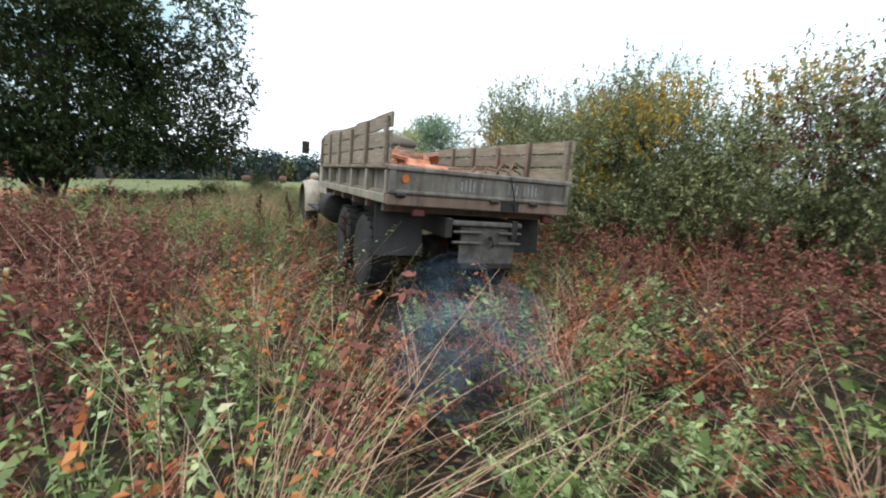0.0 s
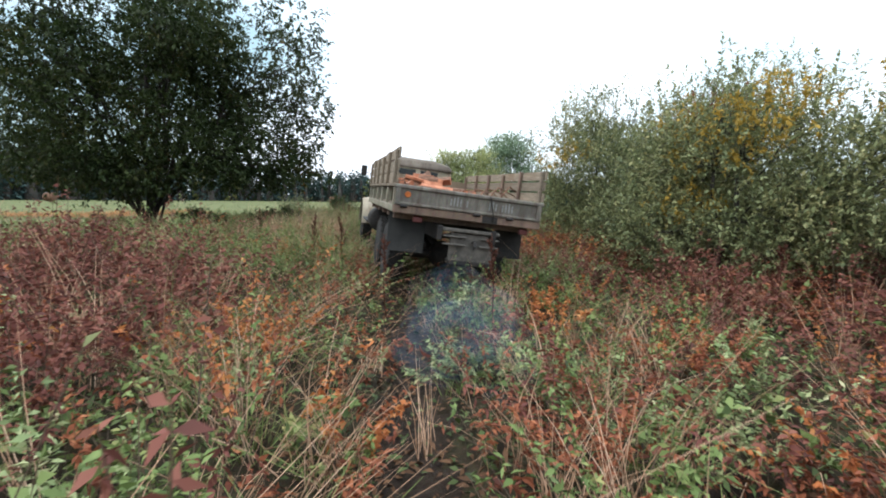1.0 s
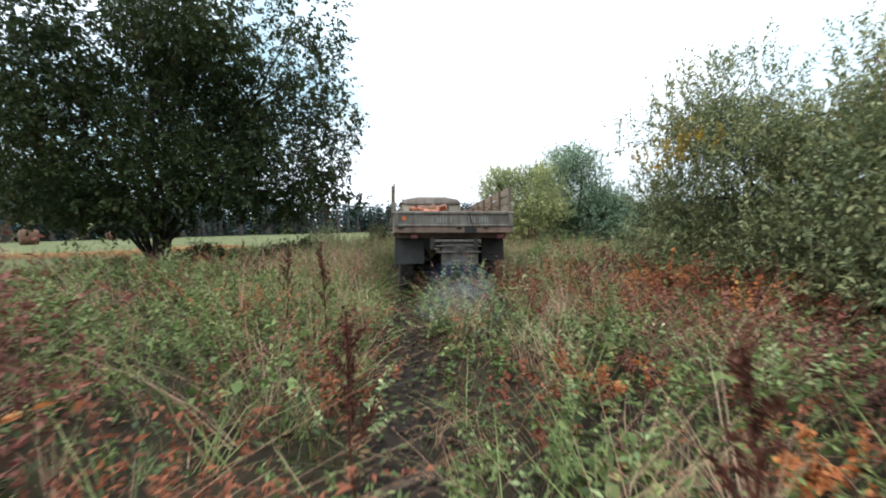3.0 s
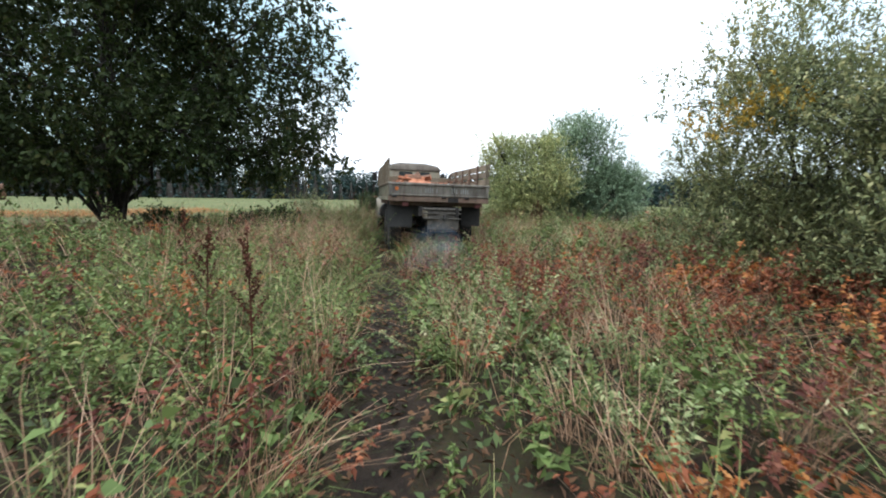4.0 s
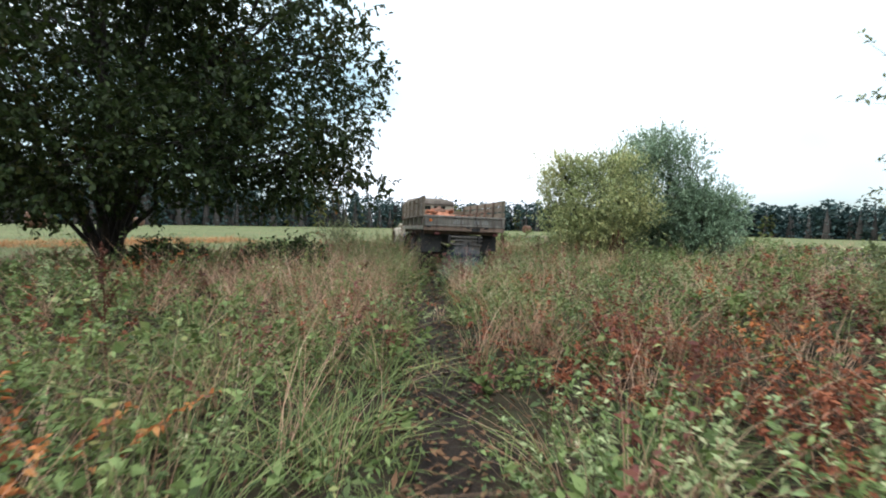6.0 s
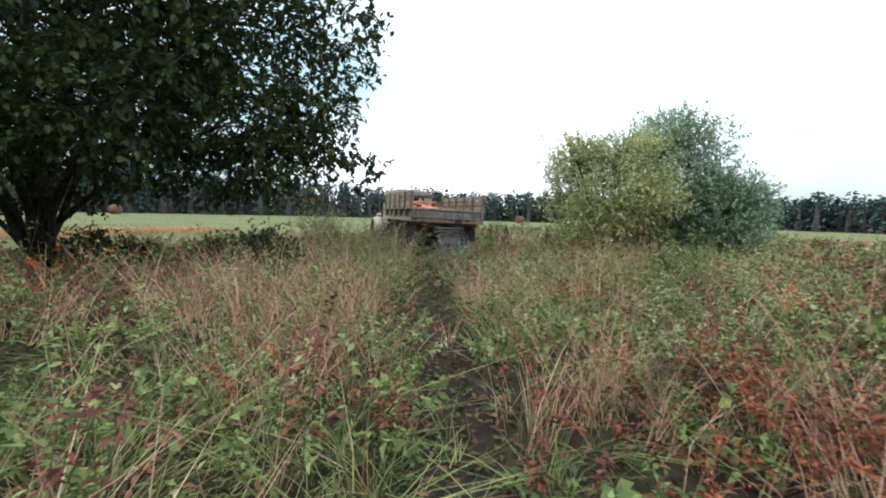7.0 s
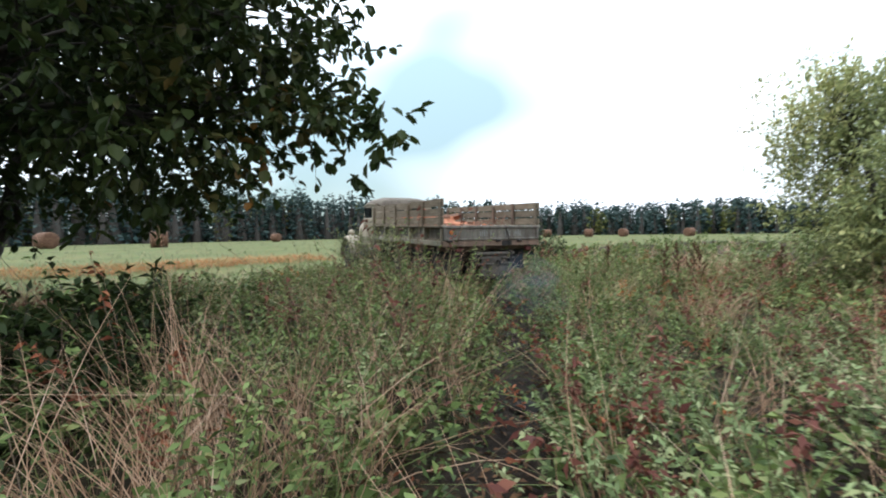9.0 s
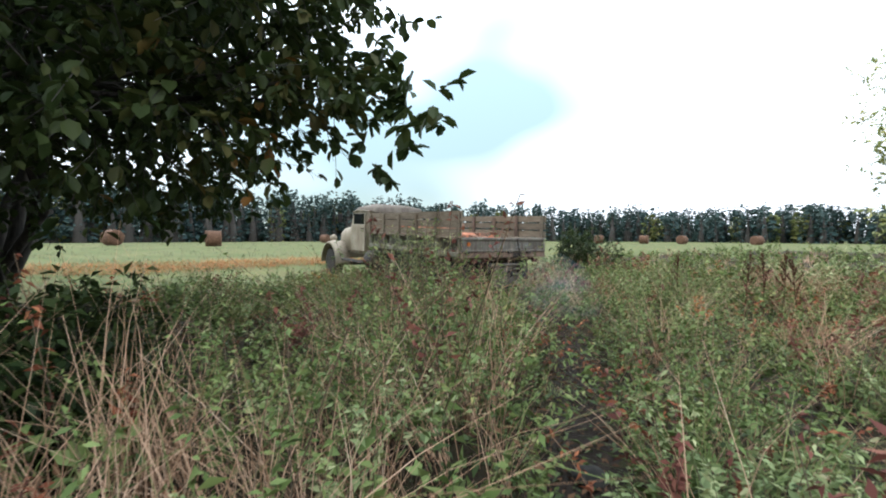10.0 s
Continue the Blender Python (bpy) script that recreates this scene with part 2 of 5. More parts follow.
M = {
    "soil": soil_material("weed_soil", [(0.3, (0.018, 0.013, 0.009)), (0.5, (0.032, 0.025, 0.015)), (0.72, (0.042, 0.040, 0.020))]),
    "mud": soil_material("rut_mud", [(0.3, (0.015, 0.011, 0.009)), (0.6, (0.041, 0.029, 0.021)), (0.8, (0.065, 0.046, 0.033))], 5.0, 0.7, 0.9),
    "field": soil_material("hay_field", [(0.3, (0.088, 0.103, 0.036)), (0.5, (0.113, 0.124, 0.052)), (0.75, (0.158, 0.147, 0.064))], 0.25, 0.95, 0.5),
    # Green and pale tones are also spread apart to imitate brightness falling off sideways.
    "green": leaf_material("weed_leaf", [(0.0, (0.043, 0.064, 0.023)), (0.35, (0.106, 0.152, 0.043)), (0.7, (0.197, 0.249, 0.084)), (1.0, (0.371, 0.320, 0.125))]),
    "light": leaf_material("pale_leaf", [(0.0, (0.115, 0.153, 0.064)), (0.4, (0.227, 0.291, 0.124)), (0.75, (0.384, 0.401, 0.199)), (1.0, (0.544, 0.461, 0.299))]),
    "rust": leaf_material("rust_leaf", [(0.0, (0.073, 0.027, 0.020)), (0.35, (0.193, 0.061, 0.034)), (0.7, (0.352, 0.119, 0.058)), (1.0, (0.545, 0.222, 0.107))], 0.2, 0.7),
    "orange": leaf_material("orange_leaf", [(0.0, (0.254, 0.075, 0.029)), (0.5, (0.485, 0.163, 0.056)), (1.0, (0.635, 0.327, 0.113))], 0.3, 0.6),
    "wine": leaf_material("wine_leaf", [(0.0, (0.056, 0.025, 0.020)), (0.45, (0.159, 0.054, 0.042)), (1.0, (0.315, 0.133, 0.085))], 0.15, 0.75),
    "dry": leaf_material("dry_grass", [(0.0, (0.210, 0.116, 0.068)), (0.4, (0.404, 0.241, 0.147)), (0.75, (0.580, 0.375, 0.255)), (1.0, (0.721, 0.546, 0.409))], 0.25, 0.7),
    "grass": leaf_material("green_grass", [(0.0, (0.060, 0.084, 0.028)), (0.45, (0.142, 0.182, 0.057)), (0.8, (0.241, 0.269, 0.095)), (1.0, (0.444, 0.339, 0.170))]),
    "oak": leaf_material("tree_leaf", [(0.0, (0.012, 0.025, 0.009)), (0.4, (0.029, 0.046, 0.013)), (0.75, (0.051, 0.067, 0.020)), (0.93, (0.087, 0.074, 0.024)), (1.0, (0.149, 0.068, 0.015))], 0.3, 0.5, 0.5),
    "willow": leaf_material("willow_leaf", [(0.0, (0.147, 0.185, 0.084)), (0.45, (0.360, 0.399, 0.174)), (0.8, (0.631, 0.584, 0.270)), (1.0, (0.751, 0.671, 0.344))], 0.3, 0.5, 0.4),
    "sallow": leaf_material("sallow_leaf", [(0.0, (0.106, 0.162, 0.098)), (0.5, (0.229, 0.321, 0.201)), (1.0, (0.462, 0.538, 0.338))], 0.25, 0.5, 0.4),
    "thicket": leaf_material("thicket_leaf", [(0.0, (0.082, 0.105, 0.051)), (0.45, (0.213, 0.238, 0.109)), (0.8, (0.394, 0.364, 0.173)), (1.0, (0.562, 0.477, 0.194))], 0.28, 0.5, 0.45),
    "yellow": leaf_material("yellow_leaf", [(0.0, (0.176, 0.132, 0.022)), (0.5, (0.418, 0.275, 0.050)), (1.0, (0.605, 0.396, 0.077))], 0.3),
    # Needle colour lightened and turned bluish: aerial haze put into the tone.
    "pine": leaf_material("pine_needles_hazed", [(0.0, (0.020, 0.039, 0.044)), (0.5, (0.042, 0.078, 0.072)), (1.0, (0.093, 0.118, 0.106))], 0.1, 0.7, 0.03),
    "birch": leaf_material("birch_leaf", [(0.0, (0.070, 0.090, 0.030)), (0.5, (0.130, 0.150, 0.050)), (1.0, (0.260, 0.220, 0.070))], 0.2, 0.7, 0.05),
    "dock": leaf_material("dock_seed", [(0.0, (0.035, 0.012, 0.008)), (0.5, (0.085, 0.028, 0.016)), (1.0, (0.15, 0.055, 0.03))], 0.1, 0.8, 1.5),
    "bark": bark_material("dark_bark", (0.012, 0.010, 0.008), (0.06, 0.05, 0.04)),
    "stem": bark_material("weed_stem", (0.054, 0.036, 0.024), (0.173, 0.113, 0.066)),
    "paint": paint_material("old_green_paint", (0.171, 0.164, 0.116), (0.266, 0.242, 0.183), (0.118, 0.065, 0.037), 0.35),
    "cabpaint": paint_material("cab_paint", (0.257, 0.218, 0.154), (0.363, 0.311, 0.234), (0.164, 0.092, 0.054), 0.4),
    "tailpaint": paint_material("tailgate_paint", (0.088, 0.079, 0.065), (0.193, 0.172, 0.142), (0.062, 0.039, 0.028), 0.75, 0.8),
    "roofpaint": paint_material("brown_roof_paint", (0.110, 0.085, 0.066), (0.175, 0.145, 0.115), (0.06, 0.04, 0.03), 0.5, 0.8),
    "rustbeam": paint_material("rusty_beam", (0.13, 0.085, 0.06), (0.19, 0.125, 0.09), (0.07, 0.045, 0.035), 0.5, 0.85),
    "plank": plank_material("grey_plank", (0.096, 0.076, 0.052), (0.278, 0.221, 0.161), (0.151, 0.101, 0.062)),
    "iron": plain_material("dark_iron", (0.011, 0.010, 0.010), (0.031, 0.025, 0.021), 15.0, 0.7, 0.3),
    # Rubber and flap tones are lowered to stand for shade under the bed.
    "rubber": plain_material("dirty_rubber", (0.006, 0.006, 0.006), (0.019, 0.016, 0.013), 9.0, 0.9),
    "flap": plain_material("mud_flap_rubber", (0.016, 0.016, 0.015), (0.034, 0.033, 0.031), 4.0, 0.85),
    "wood_cut": plain_material("split_wood", (0.306, 0.094, 0.043), (0.527, 0.217, 0.116), 9.0, 0.8),
    "wood_bark": plain_material("log_bark", (0.10, 0.05, 0.03), (0.24, 0.12, 0.075), 14.0, 0.9, 0.0, 0.6),
    "white": plain_material("worn_white_paint", (0.128, 0.128, 0.120), (0.265, 0.265, 0.248), 26.0, 0.7),
    "red": plain_material("red_lamp", (0.060, 0.007, 0.006), (0.102, 0.018, 0.013), 20.0, 0.5),
    "orange_lamp": plain_material("orange_reflector", (0.360, 0.077, 0.010), (0.432, 0.125, 0.024), 20.0, 0.35),
    "glass": None,
    # Darker than the body paint, in place of shade below the bed.
    "shadesteel": plain_material("tow_steel_shaded", (0.045, 0.040, 0.034), (0.115, 0.100, 0.084), 11.0, 0.75, 0.0, 0.5),
    "hay": plain_material("bale_hay", (0.069, 0.031, 0.016), (0.138, 0.071, 0.041), 7.0, 0.95, 0.0, 0.9),
    # Litter brown and dark low green also stand in for shade under the weeds.
    "litter": leaf_material("dead_litter_and_shade", [(0.0, (0.049, 0.025, 0.014)), (0.5, (0.106, 0.055, 0.029)), (1.0, (0.195, 0.103, 0.053))], 0.05, 0.85),
    "lowleaf": leaf_material("low_green_leaf_shaded", [(0.0, (0.022, 0.035, 0.013)), (0.5, (0.056, 0.081, 0.025)), (1.0, (0.112, 0.140, 0.042))], 0.1),
    "stone": plain_material("dark_clod", (0.008, 0.007, 0.006), (0.03, 0.025, 0.02), 9.0, 0.95, 0.0, 0.9),
}
gm, gn, gl, gb = material("window_glass", 0.06)
gb.inputs["Base Color"].default_value = (0.04, 0.05, 0.05, 1)
gb.inputs["Transmission Weight"].default_value, gb.inputs["IOR"].default_value = 0.75, 1.45
M["glass"] = gm


# ---- mesh helpers ----
def mesh_of(name, verts, quads, mat, smooth=False):
    """A mesh from arrays of corners and of faces with a fixed number of corners."""
    me = bpy.data.meshes.new(name)
    quads = np.asarray(quads, np.int32)
    k = quads.shape[1]
    me.vertices.add(len(verts))
    me.vertices.foreach_set("co", np.asarray(verts, np.float32).ravel())
    me.loops.add(quads.size)
    me.loops.foreach_set("vertex_index", quads.ravel())
    me.polygons.add(len(quads))
    me.polygons.foreach_set("loop_start", np.arange(0, quads.size, k, dtype=np.int32))
    if smooth:
        me.polygons.foreach_set("use_smooth", np.ones(len(quads), bool))
    me.update(calc_edges=True)
    for m in mat if isinstance(mat, (list, tuple)) else [mat]:
        me.materials.append(m)
    return me


def unit(v):
    return v / np.maximum(np.linalg.norm(v, axis=-1, keepdims=True), 1e-9)


def leaves_of(pos, way, face, length, width, cup=0.25):
    """Folded leaves: corners and quads. way: along the leaf; face: about its upper side."""
    way = unit(way)
    side = unit(np.cross(way, face))
    up = np.cross(side, way)
    L, w = length[:, None], width[:, None]
    tip = pos + way * L - up * L * 0.12
    a = pos + way * L * 0.45 + side * w * 0.5 + up * w * cup
    b = pos + way * L * 0.45 - side * w * 0.5 + up * w * cup
    v = np.stack([pos, a, tip, b], 1).reshape(-1, 3)
    return v, np.arange(len(v)).reshape(-1, 4)


def round_leaves_of(pos, way, face, length, width, cup=0.2):
    """Broad leaves folded along the midrib, widest past the middle: corners and quads."""
    way = unit(way)
    side = unit(np.cross(way, face))
    up = np.cross(side, way)
    L, w = length[:, None], width[:, None]
    rows = [pos, pos + way * L * 0.35 + side * w * 0.40 + up * w * cup, pos + way * L * 0.74 + side * w * 0.42 + up * w * cup * 0.6, pos + way * L - up * L * 0.12,
            pos + way * L * 0.74 - side * w * 0.42 + up * w * cup * 0.6, pos + way * L * 0.35 - side * w * 0.40 + up * w * cup]
    v = np.stack(rows, 1).reshape(-1, 3)
    i = np.arange(len(pos))[:, None] * 6
    return v, np.concatenate([i + [0, 1, 2, 3], i + [0, 3, 4, 5]], 1).reshape(-1, 4)


def blades_of(pos, way, bend, length, width, seg=3):
    """Tapering blades that bend over; bend: an added way at the tip."""
    rows = []
    side = unit(np.cross(way, bend + np.array([0.01, 0.02, 0.003])))
    for k in range(seg + 1):
        u = k / seg
        c = pos + (way * u + bend * u * u) * length[:, None]
        w = (width * (1 - 0.85 * u) * 0.5)[:, None]
        rows += [c - side * w, c + side * w]
    v = np.stack(rows, 1).reshape(-1, 3)
    i = np.arange(len(pos))[:, None] * (2 * seg + 2)
    q = np.stack([i + [2 * k, 2 * k + 1, 2 * k + 3, 2 * k + 2] for k in range(seg)], 1).reshape(-1, 4)
    return v, q


def stems_of(pos, way, bend, length, width, seg=2):
    """Three-sided stems."""
    s1 = unit(np.cross(way, np.array([0.3, 0.5, 0.2])))
    s2 = np.cross(unit(way), s1)
    rows = []
    for k in range(seg + 1):
        u = k / seg
        c = pos + (way * u + bend * u * u) * length[:, None]
        w = (width * (1 - 0.6 * u) * 0.5)[:, None]
        rows += [c + s1 * w, c - s1 * w * 0.5 + s2 * w * 0.87, c - s1 * w * 0.5 - s2 * w * 0.87]
    v = np.stack(rows, 1).reshape(-1, 3)
    i = np.arange(len(pos))[:, None] * (3 * seg + 3)
    q = np.stack([i + [3 * k + a, 3 * k + b, 3 * k + 3 + b, 3 * k + 3 + a] for k in range(seg) for a, b in ((0, 1), (1, 2), (2, 0))], 1).reshape(-1, 4)
    return v, q


def joined(pieces):
    vs, qs, n = [], [], 0
    for v, q in pieces:
        vs.append(v)
        qs.append(q + n)
        n += len(v)
    return np.concatenate(vs), np.concatenate(qs)


rng = np.random.default_rng(7)


def rnd(a, b, n):
    return rng.uniform(a, b, n)


def sphere_dirs(n):
    return unit(rng.normal(size=(n, 3)))


def track_distance(p):
    """Distance from the middle line of the tracks, with the sign of the side (left is negative), and the way along it."""
    best, sign = np.full(len(p), 1e9), np.ones(len(p))
    for a, b in zip(TRACK[:-1], TRACK[1:]):
        d = b - a
        u = np.clip(((p - a) @ d) / (d @ d), 0, 1)
        off = p - a - u[:, None] * d
        r = np.hypot(off[:, 0], off[:, 1])
        s = np.sign(d[1] * off[:, 0] - d[0] * off[:, 1])
        better = r < best
        best, sign = np.where(better, r, best), np.where(better, s, sign)
    return best * np.where(sign == 0, 1, sign)


def bumps(p, size, seed):
    """Smooth value noise from 0 to 1 over the ground."""
    q = p / size + seed * 17.3
    i = np.floor(q).astype(np.int64)
    f = q - i
    f = f * f * (3 - 2 * f)

    def h(ix, iy):
        k = (ix * 374761393 + iy * 668265263 + seed * 1442695041) & 0x7FFFFFFF
        k = ((k ^ (k >> 13)) * 1274126177) & 0x7FFFFFFF
        return (k ^ (k >> 16)) % 65536 / 65535.0

    a = h(i[:, 0], i[:, 1]) * (1 - f[:, 0]) + h(i[:, 0] + 1, i[:, 1]) * f[:, 0]
    b = h(i[:, 0], i[:, 1] + 1) * (1 - f[:, 0]) + h(i[:, 0] + 1, i[:, 1] + 1) * f[:, 0]
    return a * (1 - f[:, 1]) + b * f[:, 1]


def field_depth(p):
    """How far a place lies inside the mown field (metres, negative outside)."""
    west = -17.5 - p[:, 0] + 1.6 * (bumps(p, 7.0, 3) - 0.5)
    north = p[:, 1] - 62 + 6 * (bumps(p, 15.0, 4) - 0.5)
    return np.maximum(west, north)


def smooth_step(v, a, b):
    u = np.clip((v - a) / (b - a), 0, 1)
    return u * u * (3 - 2 * u)


def ground_z(p):
    d = np.abs(track_distance(p))
    z = 0.10 * (bumps(p, 3.1, 1) - 0.5) + 0.05 * (bumps(p, 0.7, 2) - 0.5)
    rut = np.exp(-(((d - GAUGE) / 0.2) ** 2))
    z = z * (1 - 0.6 * smooth_step(2.2 - d, 0, 1)) - 0.14 * rut
    r = np.hypot(p[:, 0] + 4, p[:, 1] - 15)
    rise = 0.45 * smooth_step(-p[:, 0], 16, 27) * smooth_step(80 - r, 0, 40) + 0.15 * smooth_step(p[:, 1], 12, 18) * smooth_step(24 - p[:, 1], 0, 5)
    far = 0.3 * smooth_step(r, 30, 60) - 1.2 * smooth_step(r, 70, 190)
    return z + rise + far


def on_ground(xy):
    return np.column_stack([xy, ground_z(xy)])


def part(name, bm, mat, parent, label="", smooth=False):
    me = bpy.data.meshes.new(name)
    bmesh.ops.recalc_face_normals(bm, faces=bm.faces[:])
    for f in bm.faces:
        f.smooth = smooth
    bm.to_mesh(me)
    bm.free()
    me.materials.append(mat)
    ob = new(name, me)
    ob.parent = parent
    if label:
        tagged(ob, label)
    return ob


def thing(name, label, category, group="", at=Matrix()):
    ob = new(name)
    ob.empty_display_size = 0.2
    ob.matrix_world = at
    return tagged(ob, label, category, group)


def box(x0, y0, z0, x1, y1, z1, bevel=0.006, bm=None):
    bm = bm or bmesh.new()
    r = bmesh.ops.create_cube(bm, size=1.0)
    for v in r["verts"]:
        v.co = Vector(((x0 + x1) / 2 + v.co.x * (x1 - x0), (y0 + y1) / 2 + v.co.y * (y1 - y0), (z0 + z1) / 2 + v.co.z * (z1 - z0)))
    if bevel:
        es = list({e for v in r["verts"] for e in v.link_edges})
        bmesh.ops.bevel(bm, geom=es, offset=bevel, segments=1, affect="EDGES")
    return bm


def tube(points, radii, sides=8, bm=None):
    """A tapered tube along points."""
    bm = bm or bmesh.new()
    rings = []
    pts = [Vector(p) for p in points]
    for k, p in enumerate(pts):
        d = (pts[min(k + 1, len(pts) - 1)] - pts[max(k - 1, 0)]).normalized()
        a = d.orthogonal().normalized() if abs(d.z) > 0.95 else d.cross(Vector((0, 0, 1))).normalized()
        b = d.cross(a)
        rings.append([bm.verts.new(p + (a * math.cos(t) + b * math.sin(t)) * radii[k]) for t in (2 * math.pi * s / sides for s in range(sides))])
    for r0, r1 in zip(rings[:-1], rings[1:]):
        for s in range(sides):
            bm.faces.new((r0[s], r0[(s + 1) % sides], r1[(s + 1) % sides], r1[s]))
    bm.faces.new(rings[0][::-1])
    bm.faces.new(rings[-1])
    return bm


def lathe_x(profile, sides=28, bm=None):
    """A solid of revolution about the x axis; profile of (x, radius)."""
    bm = bm or bmesh.new()
    rings = [[bm.verts.new((x, r * math.cos(a), r * math.sin(a))) for a in (2 * math.pi * s / sides for s in range(sides))] for x, r in profile]
    for r0, r1 in zip(rings[:-1], rings[1:]):
        for s in range(sides):
            bm.faces.new((r0[s], r0[(s + 1) % sides], r1[(s + 1) % sides], r1[s]))
    bm.faces.new(rings[0])
    bm.faces.new(rings[-1])
    return bm


def loft(sections, bm=None, caps=True):
    """Skin over closed sections with equal counts of corners."""
    bm = bm or bmesh.new()
    rings = [[bm.verts.new(p) for p in s] for s in sections]
    n = len(rings[0])
    for r0, r1 in zip(rings[:-1], rings[1:]):
        for s in range(n):
            bm.faces.new((r0[s], r0[(s + 1) % n], r1[(s + 1) % n], r1[s]))
    if caps:
        bm.faces.new(rings[0])
        bm.faces.new(rings[-1])
    return bm


# ---- ground ----
def build_ground():
    def axis(lo, hi, step, far):
        core = np.arange(lo, hi + step / 2, step)
        out, s, v = [], step, hi
        while v < far:
            s *= 1.25
            v += s
            out.append(v)
        left, s, v = [], step, lo
        while v > -far:
            s *= 1.25
            v -= s
            left.append(v)
        return np.concatenate([left[::-1], core, out])

    xs, ys = axis(-18, 6, 0.17, 2500), axis(-2, 30, 0.17, 2500)
    gx, gy = np.meshgrid(xs, ys)
    p = np.column_stack([gx.ravel(), gy.ravel()])
    v = on_ground(p)
    nx, ny = len(xs), len(ys)
    i = np.arange(nx * ny).reshape(ny, nx)
    q = np.stack([i[:-1, :-1], i[:-1, 1:], i[1:, 1:], i[1:, :-1]], -1).reshape(-1, 4)
    me = mesh_of("ground", v, q, [M["soil"], M["field"], M["mud"]], True)
    c = p[q].mean(1)
    d = np.abs(track_distance(c))
    idx = np.where(field_depth(c) > 0, 1, 0)
    idx = np.where((np.abs(d - GAUGE) < 0.24) & (idx == 0), 2, idx)
    me.polygons.foreach_set("material_index", idx.astype(np.int32))
    return tagged(new("ground", me), "weedy rough ground with two wheel ruts beside a mown field", "ground", kind="structure")


build_ground()


# ---- trees ----
def crown_points(lobes, n, shell=0.55):
    """Places in the outer parts of ball-like lobes (centre, radii), with the way out."""
    w = np.array([(a[3] * a[4] * a[5]) ** 0.67 for a in lobes])
    pick = rng.choice(len(lobes), n, p=w / w.sum())
    lb = np.array(lobes)[pick]
    d = sphere_dirs(n)
    r = rng.uniform(shell ** 3, 1.0, n) ** (1 / 3)
    return lb[:, :3] + d * lb[:, 3:] * r[:, None], d


def twig_crown(lobes, twigs, per, size, spread=0.35, shell=0.5, droop=0.25, slim=0.5, hang=0.35, shape=leaves_of):
    """Leaves that sit along short twigs, so that the crown has clumps and gaps."""
    p, d = crown_points(lobes, twigs, shell)
    way = unit(d * 0.8 + sphere_dirs(twigs) * 0.7 + np.array([0, 0, -droop]))
    ln = rnd(0.5, 1.3, twigs) * spread
    u = rng.uniform(0, 1, (twigs, per))
    pos = p[:, None] + way[:, None] * (u * ln[:, None])[..., None]
    out = sphere_dirs(twigs * per).reshape(twigs, per, 3) * 0.9 + way[:, None] * 0.6 + np.array([0, 0, -hang])
    L = rnd(0.65, 1.3, twigs * per) * size
    lv = shape(pos.reshape(-1, 3), out.reshape(-1, 3), np.tile([0, 0, 1.0], (twigs * per, 1)) + sphere_dirs(twigs * per) * 0.5, L, L * rnd(0.8, 1.2, len(L)) * slim)
    st = stems_of(p, way, np.tile([0, 0, -0.1], (twigs, 1)), ln, np.full(twigs, size * 0.07), 1)
    return lv, st


def branch_points(a, b, k, wob, sag):
    a, b = np.array(a), np.array(b)
    out = []
    for i in range(k + 1):
        u = i / k
        q = a + (b - a) * u + np.array([0, 0, sag * math.sin(math.pi * u)])
        out.append(tuple(q + (rng.normal(size=3) * wob if 0 < i < k else 0)))
    return out


def limbs_of(base, forks, lobes, r0, bm):
    """Stems that rise from the base and limbs that run out into the lobes."""
    tops = []
    for top, r in forks:
        pts = branch_points(base, top, 5, 0.10, 0.25)
        tube(pts, [r * (1 - 0.11 * k) for k in range(6)], 9, bm)
        tops.append(pts)
    for lb in lobes:
        c = np.array(lb[:3])
        src = min((q for pts in tops for q in pts[2:]), key=lambda q: np.linalg.norm(np.array(q) - c) + 0.4 * max(0, q[2] - c[2]))
        pts = branch_points(src, tuple(c), 4, 0.08, 0.15)
        tube(pts, [r0 * f for f in (0.42, 0.34, 0.26, 0.17, 0.09)], 7, bm)
        for _ in range(4):
            e = c + unit(rng.normal(size=3)) * np.array(lb[3:]) * 0.75
            tube(branch_points(tuple(c * 0.7 + np.array(src) * 0.3), tuple(e), 3, 0.06, 0.05), [r0 * f for f in (0.16, 0.11, 0.07, 0.03)], 5, bm)
    return bm


